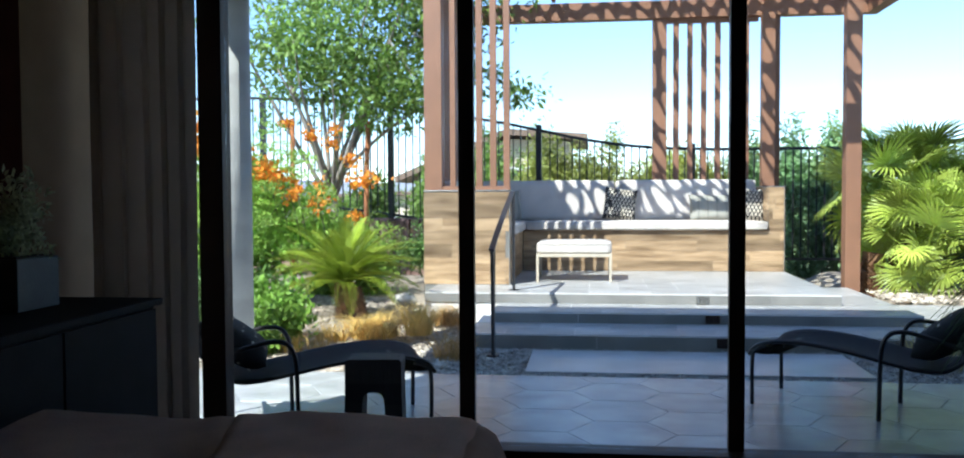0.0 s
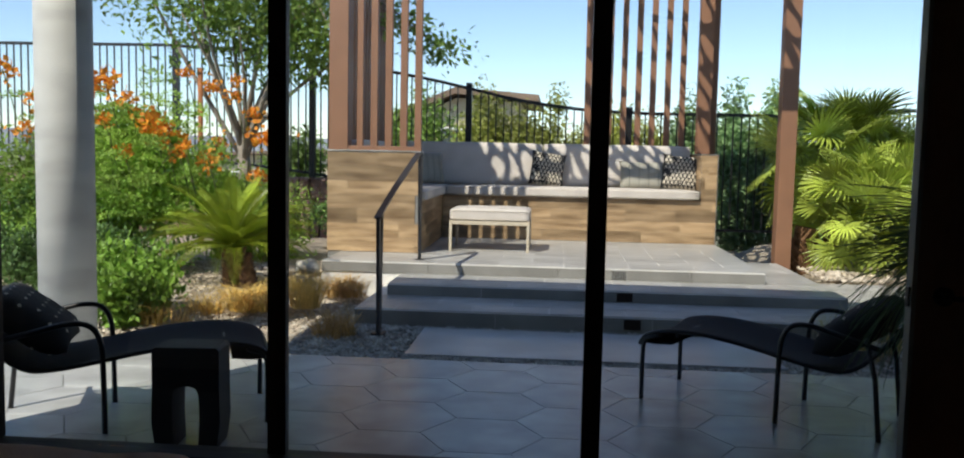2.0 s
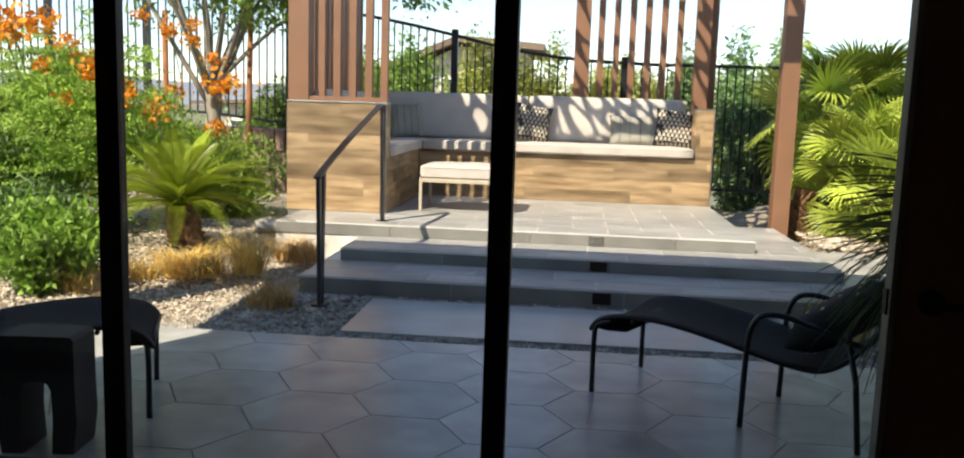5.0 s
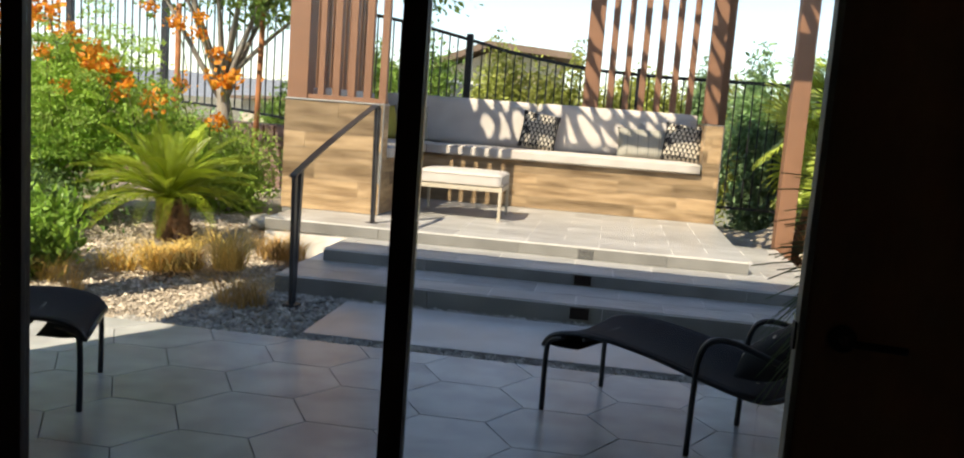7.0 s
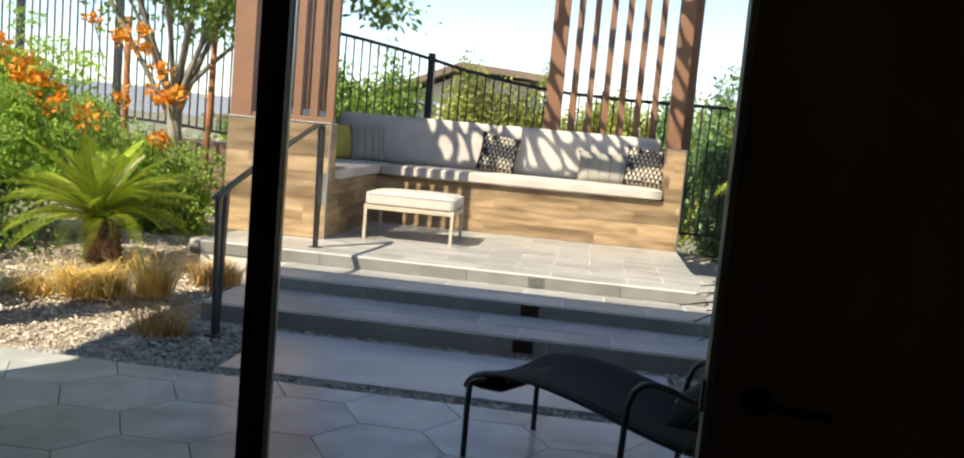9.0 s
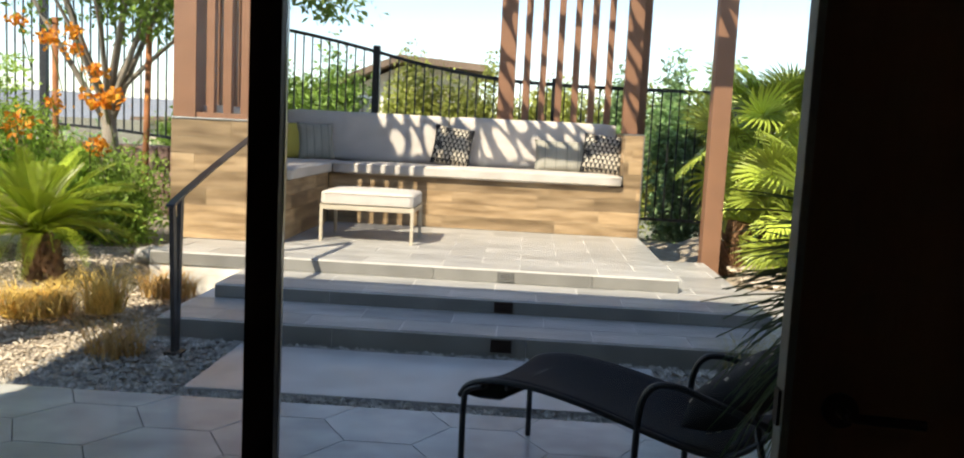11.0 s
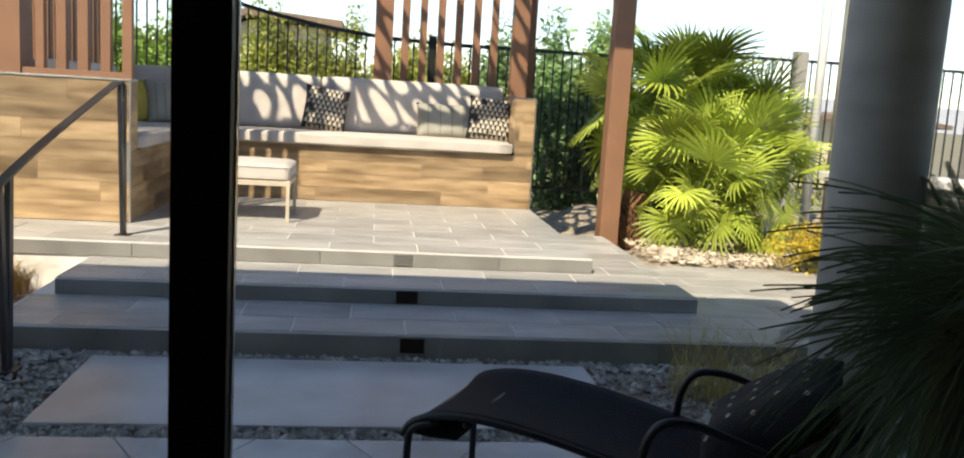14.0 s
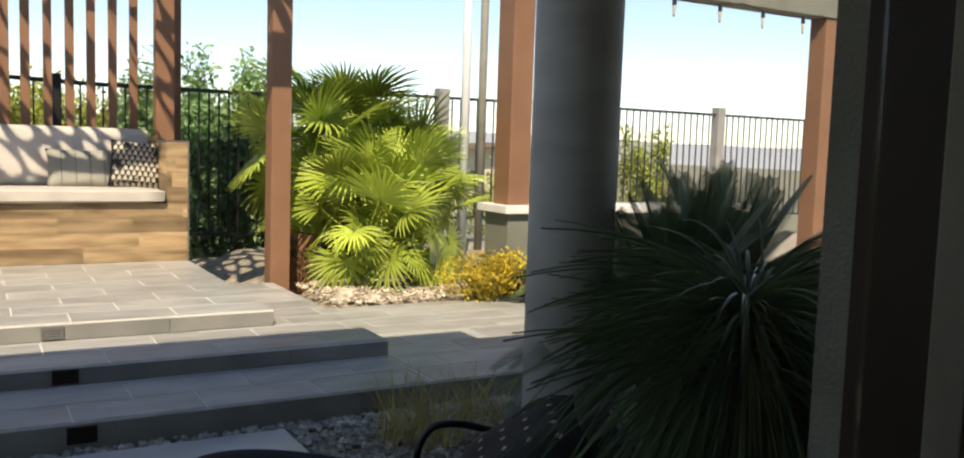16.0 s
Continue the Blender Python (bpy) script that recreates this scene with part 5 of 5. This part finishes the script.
def flowering_shrub(label, center, radii, n, flowers, seed):
    rng = np.random.default_rng(seed)
    t = thing("flowering_shrub", label, "bush")
    sprays = []
    m = 900
    base = blob_points(m, center, radii, rng, lumps=22, shell=0.35, rough=0.4)
    for q in base:
        a = rng.uniform(0, 6.28)
        d = np.array([math.cos(a), math.sin(a), rng.uniform(-0.1, 0.5)])
        d /= np.linalg.norm(d)
        s = np.cross(d, [0, 0, 1])
        k = n // m
        tt = rng.uniform(0, 0.30, k)
        w = rng.uniform(-0.11, 0.11, k)
        sprays.append(q + d * tt[:, None] + s * w[:, None] + np.array([0, 0, 1]) * (-0.9 * tt ** 2 - np.abs(w) * 0.3 + rng.normal(0, 0.01, k))[:, None])
    pts = np.concatenate(sprays)
    part("foliage", leaf_cloud(pts, 0.042, rng, slim=0.4, up=0.0), "leaf_bop", t, "feathery bright green leaves", kind="stuff")
    inner = blob_points(9000, (center[0], center[1], center[2] - 0.2), (radii[0] * 0.9, radii[1] * 0.9, radii[2] * 0.8), rng, lumps=16, shell=0.2)
    part("inner_foliage", leaf_cloud(inner, 0.07, rng, up=0.2), "leaf_bop", t, "shaded leaves inside", kind="stuff")
    for k in range(16):
        a = rng.uniform(0, 6.28)
        e = Vector(center) + Vector((math.cos(a) * radii[0] * 0.7, math.sin(a) * radii[1] * 0.7, radii[2] * rng.uniform(0, 0.8)))
        s = Vector((center[0], center[1], 0))
        part("stem", tube(curve_points([s, s + (e - s) * 0.5 + Vector((0, 0, 0.2)), e], 3), 0.014, 6, 0.004), "petiole", t)
    protos = []
    for k in range(3):
        c = rng.normal(0, 1, (70, 3)) * np.array([0.045, 0.045, 0.035])
        protos.append(pyd_mesh("flower", leaf_cloud(c, 0.045, rng, slim=0.8, up=-0.6), "flower"))
    for k, (x, y, z, s) in enumerate(flowers):
        f = shared("flower", protos[k % 3], t, pose(x, y, z, 0, 0, 40 * k) @ Matrix.Scale(s * 1.3, 4))
    for k, (x, y, z, s) in enumerate(flowers):
        part("flower_stem", tube([(x, y, z), (x + 0.05, y + 0.03, z - 0.22), (x + 0.08, y + 0.1, z - 0.5)], 0.006, 5), "petiole", t)


flowering_shrub("tall feathery shrub with clusters of orange and red flowers", (-3.85, 9.6, 1.06), (1.45, 0.95, 1.18), 80000,
                [(-4.03, 9.2, 1.97, 1.5), (-3.78, 9.3, 1.99, 1.3), (-4.15, 9.3, 1.88, 1.2), (-3.55, 9.3, 1.80, 0.9), (-3.42, 9.4, 1.66, 0.9), (-3.30, 9.3, 1.55, 1.3), (-3.20, 9.3, 1.50, 1.2), (-3.05, 9.3, 1.32, 0.8), (-2.95, 9.2, 1.36, 0.7),
                 (-2.75, 9.3, 1.24, 1.0), (-3.75, 9.2, 1.62, 0.7), (-4.4, 9.2, 1.80, 1.1), (-4.6, 9.3, 1.5, 0.9), (-3.5, 9.1, 1.30, 0.7), (-4.9, 9.4, 2.1, 1.2)], 31)
flowering_shrub("feathery shrub with scattered orange flowers near the tree", (-3.05, 11.1, 0.65), (0.85, 0.7, 0.75), 9000,
                [(-2.52, 10.3, 1.48, 1.4), (-2.75, 10.6, 1.75, 0.9), (-3.0, 10.7, 1.95, 0.9), (-3.3, 10.8, 2.05, 1.0), (-2.68, 10.5, 1.05, 0.9), (-3.1, 10.5, 1.42, 0.9), (-3.6, 10.8, 2.2, 0.8), (-2.9, 10.5, 2.1, 0.7)], 32)
shrub("dark green shrub mass under the flowering shrubs", (-4.1, 8.9, 0.45), (1.2, 0.5, 0.6), 7000, 0.06, "leaf_dark", 23, lumps=26)
shrub("dark green shrub mass behind the column", (-5.4, 9.6, 0.9), (1.3, 0.9, 1.0), 7000, 0.07, "leaf_bop", 24, lumps=26)
shrub("low green shrubs at the foot of the rock wall", (-2.0, 12.5, 0.5), (0.8, 0.5, 0.5), 6000, 0.06, "leaf_dark", 25, lumps=16)


def sago(label, base, trunk_h, trunk_r, n, L, seed, material="frond", trunk2=True, name="sago_palm", low=-60, high=22, arches=(0.14, 0.36, 0.60), leaf=0.13):
    rng = np.random.default_rng(seed)
    t = thing(name, label, "plant")
    b = Vector(base)
    def trunk(b0, b1, r):
        bm = bmesh.new()
        tube([b0, b0 + (b1 - b0) * 0.5, b1], r, 14, r * 1.15, bm)
        for k in range(90):
            a, f = k * 2.4, (k + 0.5) / 90
            p = b0 + (b1 - b0) * f + Vector((math.cos(a), math.sin(a), 0)) * r * 0.98
            o = Vector((math.cos(a), math.sin(a), 0.7)) * 0.035
            s = Vector((-math.sin(a), math.cos(a), 0)) * 0.022
            v = [bm.verts.new(p - s), bm.verts.new(p + s), bm.verts.new(p + Vector((0, 0, -0.03))), bm.verts.new(p + o)]
            for f3 in ((0, 1, 3), (1, 2, 3), (2, 0, 3)):
                bm.faces.new([v[i] for i in f3])
        part("trunk", bm, "palmtrunk", t, "rough brown trunk")
    c = b + Vector((0, 0, trunk_h))
    trunk(b - Vector((0.0, 0, 0.05)), c, trunk_r)
    if trunk2:
        trunk(b + Vector((0.20, -0.05, -0.05)), c + Vector((0.08, 0, -0.06)), trunk_r * 0.75)
    meshes = [pyd_mesh("frond", pinnate_frond(rng, L, leaf, 84 if material == "yucca" else 62, arch, 0.0032 if material == "yucca" else 0.0030, 0.7), material) for arch in arches]
    for k in range(n):
        f = k / n
        az = k * 137.5 + rng.uniform(-8, 8)
        tilt = low + (high - low) * f + rng.uniform(-5, 5)
        kind = 0 if f < 0.3 else 1 if f < 0.7 else 2
        s = rng.uniform(0.85, 1.1) * (0.8 if f < 0.15 else 1)
        shared("frond", meshes[kind], t, Matrix.Translation(c) @ pose(0, 0, 0, 0, tilt, az) @ pose(0, 0, 0, rng.uniform(-20, 20)) @ Matrix.Scale(s, 4))


sago("bright green sago palm with two short shaggy trunks in pale gravel", (-2.33, 8.85, 0.02), 0.42, 0.095, 66, 0.76, 41, low=-48, high=14, arches=(0.30, 0.45, 0.55), leaf=0.12)


def fan_palm():
    rng = np.random.default_rng(51)
    t = thing("fan_palm", "large clump of bright green fan palm in full sun", "palm")
    C = np.array([4.05, 11.5, 0.95])
    for bx, by, lean, h in ((3.42, 11.25, 0.08, 0.50), (3.9, 11.5, 0.0, 0.8), (4.35, 11.6, 0.15, 0.8)):
        bm = bmesh.new()
        b0, b1 = Vector((bx, by, 0.05)), Vector((bx + lean, by, 0.1 + h))
        tube([b0, b0 + (b1 - b0) * 0.5, b1], 0.12, 12, 0.13, bm)
        for k in range(200):
            a, f = k * 2.4, (k + 0.5) / 260
            p = b0 + (b1 - b0) * f + Vector((math.cos(a), math.sin(a), 0)) * 0.12
            o = Vector((math.cos(a), math.sin(a), 0.9)) * 0.05
            s = Vector((-math.sin(a), math.cos(a), 0)) * 0.022
            v = [bm.verts.new(p - s), bm.verts.new(p + s), bm.verts.new(p + Vector((0, 0, -0.035))), bm.verts.new(p + o)]
            for f3 in ((0, 1, 3), (1, 2, 3), (2, 0, 3)):
                bm.faces.new([v[i] for i in f3])
        part("trunk", bm, "palmtrunk", t, "fibrous orange-brown trunk")
    meshes = [pyd_mesh("frond", fan_leaf(rng, 24, 0.36, sp, pe, fo), "fan") for sp, pe, fo in ((2.1, 0.46, 0.95), (1.9, 0.52, 0.75), (2.4, 0.40, 1.15))]
    upright = [pyd_mesh("frond", fan_leaf(rng, 24, 0.46, sp, 0.5, 0.12), "fan") for sp in (1.2, 1.5, 1.8)]
    heads = [(3.55, 11.35, 1.15), (3.95, 11.45, 1.15), (4.4, 11.5, 0.8), (3.75, 11.9, 1.25), (4.25, 11.95, 1.3), (3.95, 10.9, 0.55), (4.5, 11.1, 0.55), (4.75, 11.6, 1.0), (4.1, 11.65, 1.5), (3.85, 11.75, 1.45), (4.15, 10.85, 0.85), (3.75, 11.2, 0.75)]
    k = 0
    for hx, hy, hz in heads:
        m = 20
        for i in range(m):
            f = (i + 0.5) / m
            az = i * 137.5 + rng.uniform(-15, 15) + 40 * k
            tilt = -72 + 124 * f + rng.uniform(-8, 8)
            s = rng.uniform(0.85, 1.15)
            m4 = Matrix.Translation((hx, hy, hz)) @ pose(0, 0, 0, 0, tilt, az) @ pose(0, 0, 0, rng.uniform(-40, 40)) @ Matrix.Scale(s, 4)
            tip = m4 @ Vector((0.78, 0, 0))
            if tip.z < 0.12 or tip.x < 2.75 or (tip.x < 3.5 and tip.y < 11.12) or tip.y < 10.2:
                continue
            shared("frond", (upright if tilt < -22 else meshes)[(i + k) % 3], t, m4)
        k += 1


fan_palm()
shrub("low yellow-green bush on pale gravel beside the paving", (4.72, 10.0, 0.33), (0.50, 0.35, 0.28), 4200, 0.04, "yellowbush", 26, lumps=24, up=-0.5)


def yucca(label, base, n, L, seed, tri=(-40, 50)):
    """A dense dark head of long narrow arching leaves."""
    rng = np.random.default_rng(seed)
    t = thing("potted_palm", label, "plant")
    b = Vector(base)
    part("trunk", tube([b - Vector((0, 0, b.z - 0.02)), b], 0.07, 12, 0.06), "palmtrunk", t)
    def blade(arch):
        V, F = [], []
        seg = 9
        for k in range(seg + 1):
            f = k / seg
            w = 0.0045 * math.sin(math.pi * min(1, 0.18 + f * 0.82)) ** 0.8 + 0.0006
            x, z = L * f, -arch * L * f ** 2.2
            V += [(x, -w, z + 0.003), (x, 0, z - 0.002), (x, w, z + 0.003)]
        for k in range(seg):
            q = 3 * k
            F += [(q, q + 1, q + 4, q + 3), (q + 1, q + 2, q + 5, q + 4)]
        return np.array(V), F
    meshes = [pyd_mesh("leaf", blade(a), "yucca") for a in (0.45, 0.9, 1.35)]
    forms = [blade(a) for a in (0.45, 0.9, 1.35)]
    rest = []
    for k in np.random.default_rng(seed + 1).permutation(n):
        k = int(k)
        f = (k + 0.5) / n
        az, tilt = k * 137.5 + rng.uniform(-10, 10), tri[0] + (tri[1] - tri[0]) * f + rng.uniform(-10, 10)
        turn = Matrix.Translation(b + Vector((0, 0, rng.uniform(-0.15, 0.10)))) @ pose(0, 0, 0, 0, tilt, az) @ Matrix.Scale(rng.uniform(0.65, 1.2), 4)
        if len(t.children) < 280:
            shared("leaf", meshes[int(min(2, f * 3))], t, turn)
        else:
            V, F = forms[int(min(2, f * 3))]
            rest.append((V @ np.array(turn.to_3x3()).T + np.array(turn.translation), F))
    part("inner_leaves", join_pyd(rest), "yucca", t, "dense inner leaves", kind="stuff")
    return t


yucca("dark plant with long arching narrow leaves beside the window", (2.52, 4.95, 0.98), 1200, 0.47, 61)
yucca("dark plant with long arching narrow leaves near the column", (3.12, 5.45, 0.90), 1200, 0.50, 62)
sago("dark sago palm with stiff upright fronds behind the lounge chair", (3.38, 6.15, 0.0), 0.55, 0.12, 100, 0.78, 42, "yucca", False, low=-62)
sago("dark sago palm beside the patio by the column", (4.2, 6.7, 0.0), 0.50, 0.12, 100, 0.85, 43, "yucca", False, low=-62)
sago("small dark sago palm in front of the planter wall", (5.35, 9.6, 0.0), 0.18, 0.08, 40, 0.6, 44, "yucca", False)


def grass(label, x, y, r, n, L, material, seed, lean=0.9, droop=0.55, z=0.0, width=0.0028, name="grass_clump"):
    rng = np.random.default_rng(seed)
    t = thing(name, label, "grass", "grass clumps")
    a, q = rng.uniform(0, 6.28, n), r * np.sqrt(rng.uniform(0, 1, n))
    roots = np.stack([x + np.cos(a) * q, y + np.sin(a) * q, np.full(n, z)], 1)
    part("blades", blades(roots, rng, L, width, lean, droop), material, t, kind="stuff")


grass("golden dry grass clump lying over pale gravel", -1.80, 7.90, 0.22, 620, 0.48, "straw", 71, 1.2, 0.8, 0.05, 0.0045)
grass("golden dry grass clump with upright yellow blades", -1.42, 8.05, 0.12, 320, 0.50, "straw", 72, 0.8, 0.5, 0.05, 0.0045)
grass("brown dry grass clump at the foot of the terrace", -1.25, 8.72, 0.20, 440, 0.36, "straw_brown", 73, 1.0, 0.65, 0.05, 0.004)
grass("thin dry grass clump in the shade by the handrail", -0.98, 7.28, 0.16, 230, 0.42, "straw_brown", 74, 1.0, 0.6, -0.02, 0.0035)
grass("small reddish dry grass clump at the patio edge", -2.05, 7.05, 0.08, 80, 0.34, "straw_brown", 75, 0.9, 0.5, 0.02)
grass("golden dry grass clump flopped over pale gravel", -2.15, 7.72, 0.14, 120, 0.42, "straw", 79, 1.2, 0.8, 0.03, 0.0045)
grass("golden dry grass clump at the garden edge", -2.35, 7.25, 0.10, 120, 0.36, "straw", 76, 0.9, 0.5, 0.02)
grass("thin green and straw grass clump beside the concrete pad", 2.75, 7.25, 0.22, 230, 0.52, "straw_green", 77, 0.9, 0.45, -0.03, 0.0028)
grass("thin green and straw grass clump by the lowest step", 3.15, 7.35, 0.14, 120, 0.48, "straw_green", 78, 0.9, 0.45, -0.03, 0.0028)


# ---- beyond the fence ----
def hedge(label, x0, x1, y, z0, z1, depth, n, size, material, seed, name="tree_line", category="trees", lumps=24, rough=0.35, even=0.72):
    rng = np.random.default_rng(seed)
    pts = []
    m = max(3, int((x1 - x0) / 1.1))
    for k in range(m):
        cx = x0 + (x1 - x0) * (k + 0.5) / m + rng.uniform(-0.3, 0.3)
        h = (z1 - z0) * rng.uniform(even, 1.08)
        pts.append(blob_points(n // m, (cx, y + rng.uniform(-0.3, 0.3), z0 + h / 2), ((x1 - x0) / m * 0.9, depth, h * 0.62), rng, lumps=lumps, shell=0.15, rough=rough))
    t = thing(name, label, category)
    part("foliage", leaf_cloud(np.concatenate(pts), size, rng), material, t, kind="stuff")
    for k in range(m):
        cx = x0 + (x1 - x0) * (k + 0.5) / m
        part("trunk", tube([(cx, y, -6), (cx, y, z0 + (z1 - z0) * 0.6)], 0.06, 8, 0.03), "trunk", t)


hedge("dense pale green trees just beyond the iron fence", 2.4, 4.2, 15.25, -0.3, 2.25, 0.45, 60000, 0.095, "leaf_back", 81, lumps=30, rough=0.32, even=0.92)
hedge("low pale green shrubs just beyond the iron fence", 4.1, 6.0, 15.25, -0.3, 1.5, 0.45, 14000, 0.095, "leaf_back", 87)
hedge("rounded olive-green treetops beyond the fence", -1.5, 3.6, 19.5, -0.9, 2.45, 0.9, 90000, 0.10, "leaf_olive", 82, lumps=60, rough=0.15, even=0.96)
hedge("green treetops beyond the rock wall", -4.4, -1.6, 16.6, -0.3, 2.3, 0.8, 30000, 0.10, "leaf_tree", 83)
hedge("low green shrubs beyond the far fence", 5.6, 9.5, 16.5, -0.6, 1.5, 0.6, 7000, 0.10, "leaf_olive", 84)
hedge("scattered desert trees in the distance", 10.5, 14.0, 30, -3.0, 1.2, 1.5, 6000, 0.25, "leaf_olive", 85)
hedge("small bright desert tree beyond the far fence", 17.7, 19.3, 24, -0.6, 2.2, 0.6, 5000, 0.14, "leaf_olive", 88, lumps=30, rough=0.2)
hedge("low trees on the slope far beyond the fence", -16, 2, 34, -3.5, 0.6, 1.5, 9000, 0.3, "leaf_back", 86)


def house(label, x, y, rz, w, d, h, z, slope=1.2, windows=4, eave=0.7, far=0.25, sill=0.45):
    t = thing("house", label, "house", "houses beyond the fence", at=(x, y, z), rz=rz)
    wall = part("wall", box(-w / 2, w / 2, -d / 2, d / 2, 0, h), "housewall", t)
    bm = bmesh.new()
    a, b, e = h, h + slope, eave
    vs = [bm.verts.new(p) for p in ((-w / 2 - e, -d / 2 - e, a), (0.1 * w, -d / 2 - e, b), (w / 2 + e, -d / 2 - e, a + far * slope), (w / 2 + e, d / 2 + e, a + far * slope), (0.1 * w, d / 2 + e, b), (-w / 2 - e, d / 2 + e, a))]
    vt = [bm.verts.new(v.co + Vector((0, 0, 0.20))) for v in vs]
    bm.faces.new(vs)
    bm.faces.new(vt)
    for k in range(6):
        bm.faces.new((vs[k], vs[(k + 1) % 6], vt[(k + 1) % 6], vt[k]))
    part("roof", bm, "houseroof", t)
    bm = bmesh.new()
    right = h + slope * far * 0.98
    vs = [bm.verts.new(p) for p in ((-w / 2, -d / 2, h), (w / 2, -d / 2, h), (w / 2, -d / 2, right), (0.1 * w, -d / 2, h + slope * 0.93), (-w / 2, d / 2, h), (w / 2, d / 2, h), (w / 2, d / 2, right), (0.1 * w, d / 2, h + slope * 0.93))]
    for f in ((0, 1, 2, 3), (4, 7, 6, 5), (1, 5, 6, 2), (2, 6, 7, 3), (0, 3, 7, 4)):
        bm.faces.new([vs[i] for i in f])
    part("gable", bm, "housewall", t)
    for k in range(windows):
        c = -w / 2 + w * (k + 0.6) / (windows + 0.4)
        win = part("window", box(c - 0.55, c + 0.55, -d / 2 - 0.05, -d / 2 - 0.002, h * sill, h * (sill + 0.34), 0.01), "white", t)
        part("pane", box(c - 0.48, c + 0.48, -d / 2 - 0.07, -d / 2 - 0.0501, h * (sill + 0.03), h * (sill + 0.31)), "pane", win)


house("cream stucco house with a low brown sloping roof beyond the fence", -3.2, 33.0, 0, 5.2, 6, 3.06, -1.35, 1.55, 4, 0.6, 0.87, 0.82)
house("distant pale house beyond the fence", 20.5, 42, 10, 8, 6, 2.6, -1.6, 0.5, 3)
house("distant pale house among low trees", -14, 60, 0, 16, 8, 4, -3.2, 0.5, 4)
house("distant pale flat-roofed building", 45, 150, 0, 30, 14, 6, -12, 0.2, 6)
house("distant pale flat-roofed building", -30, 150, 0, 40, 14, 6, -6, 0.2, 6)


def hills():
    bm = bmesh.new()
    n = 160
    lo, hi = [], []
    for k in range(n + 1):
        a = radians(-75 + 150 * k / n)
        x, y = math.sin(a) * 1500, math.cos(a) * 1500
        z = 8 + 26 * (0.5 + 0.5 * noise.noise(Vector((a * 3, 2, 0)))) + 8 * noise.noise(Vector((a * 11, 0, 0)))
        lo.append(bm.verts.new((x, y, -60)))
        hi.append(bm.verts.new((x, y, z)))
    for k in range(n):
        bm.faces.new((lo[k], lo[k + 1], hi[k + 1], hi[k]))
    structure("backdrop", bm, "hill", "distant hills with haze tinted into their colour")



hills()


# ---- gravel, tiles and other small pieces ----
def gravel():
    rng = np.random.default_rng(91)
    def area(n, x0, x1, y0, y1, z):
        return np.stack([rng.uniform(x0, x1, n), rng.uniform(y0, y1, n), np.full(n, z) + rng.uniform(-0.006, 0.010, n)], 1)
    a = np.concatenate([area(2600, -1.5, 3.5, 6.57, 6.69, -0.018), area(1500, -0.95, 3.9, 7.61, 7.74, -0.018), area(1500, -1.3, -0.36, 6.69, 7.74, -0.018), area(3200, 2.18, 4.6, 6.57, 7.74, -0.02)])
    g = mesh_ob("gravel", stones(a, 0.021, rng), "stonegrey", None, "shaded grey gravel around the concrete pad", kind="stuff")
    b = area(22000, -4.6, -0.95, 6.58, 10.6, 0)
    bx, by = b[:, 0], b[:, 1]
    b[:, 2] = -0.03 + 0.10 * np.clip((-0.9 - bx) / 1.5, 0, 1) * np.clip((by - 6.6) / 1.5, 0, 1) + rng.uniform(0, 0.018, len(b))
    b = b[~((bx > -1.6) & (by > 9.05))]
    b = b[~((b[:, 0] > -0.96) & (b[:, 1] > 7.7))]
    g = mesh_ob("gravel", stones(b, 0.017, rng), "stone", None, "pale sunlit gravel in the garden bed", kind="stuff")
    c = area(2600, 3.35, 6.4, 10.0, 11.2, 0.155)
    g = mesh_ob("gravel", stones(c, 0.022, rng), "stone", None, "pale sunlit gravel under the fan palm", kind="stuff")


gravel()
structure("planting_edge", box(-0.35, 2.17, 7.612, 7.62, -0.06, -0.004), "slab", "edge of the concrete pad")


def paving():
    s1, s2, s3 = STEPS
    paver_field(s3, [(-1.56, 2.56, 9.096, 11.70)], DECK, off=0.12, y0=9.096)
    paver_field(s2, [(-0.80, 3.09, 8.426, 9.08), (2.562, 3.09, 9.08, 10.85)], STEP2, off=0.25, y0=8.426)
    paver_field(s1, [(-0.93, 3.09, 7.746, 8.41), (3.092, 8.0, 7.746, 9.0), (3.092, 8.0, 9.0, 10.05)], STEP1, off=0.0, y0=7.746)
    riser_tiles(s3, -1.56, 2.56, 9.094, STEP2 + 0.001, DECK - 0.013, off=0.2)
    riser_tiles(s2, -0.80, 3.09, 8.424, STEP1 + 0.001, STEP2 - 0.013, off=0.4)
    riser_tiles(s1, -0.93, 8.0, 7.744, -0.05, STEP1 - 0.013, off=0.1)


hex_patio()
paving()
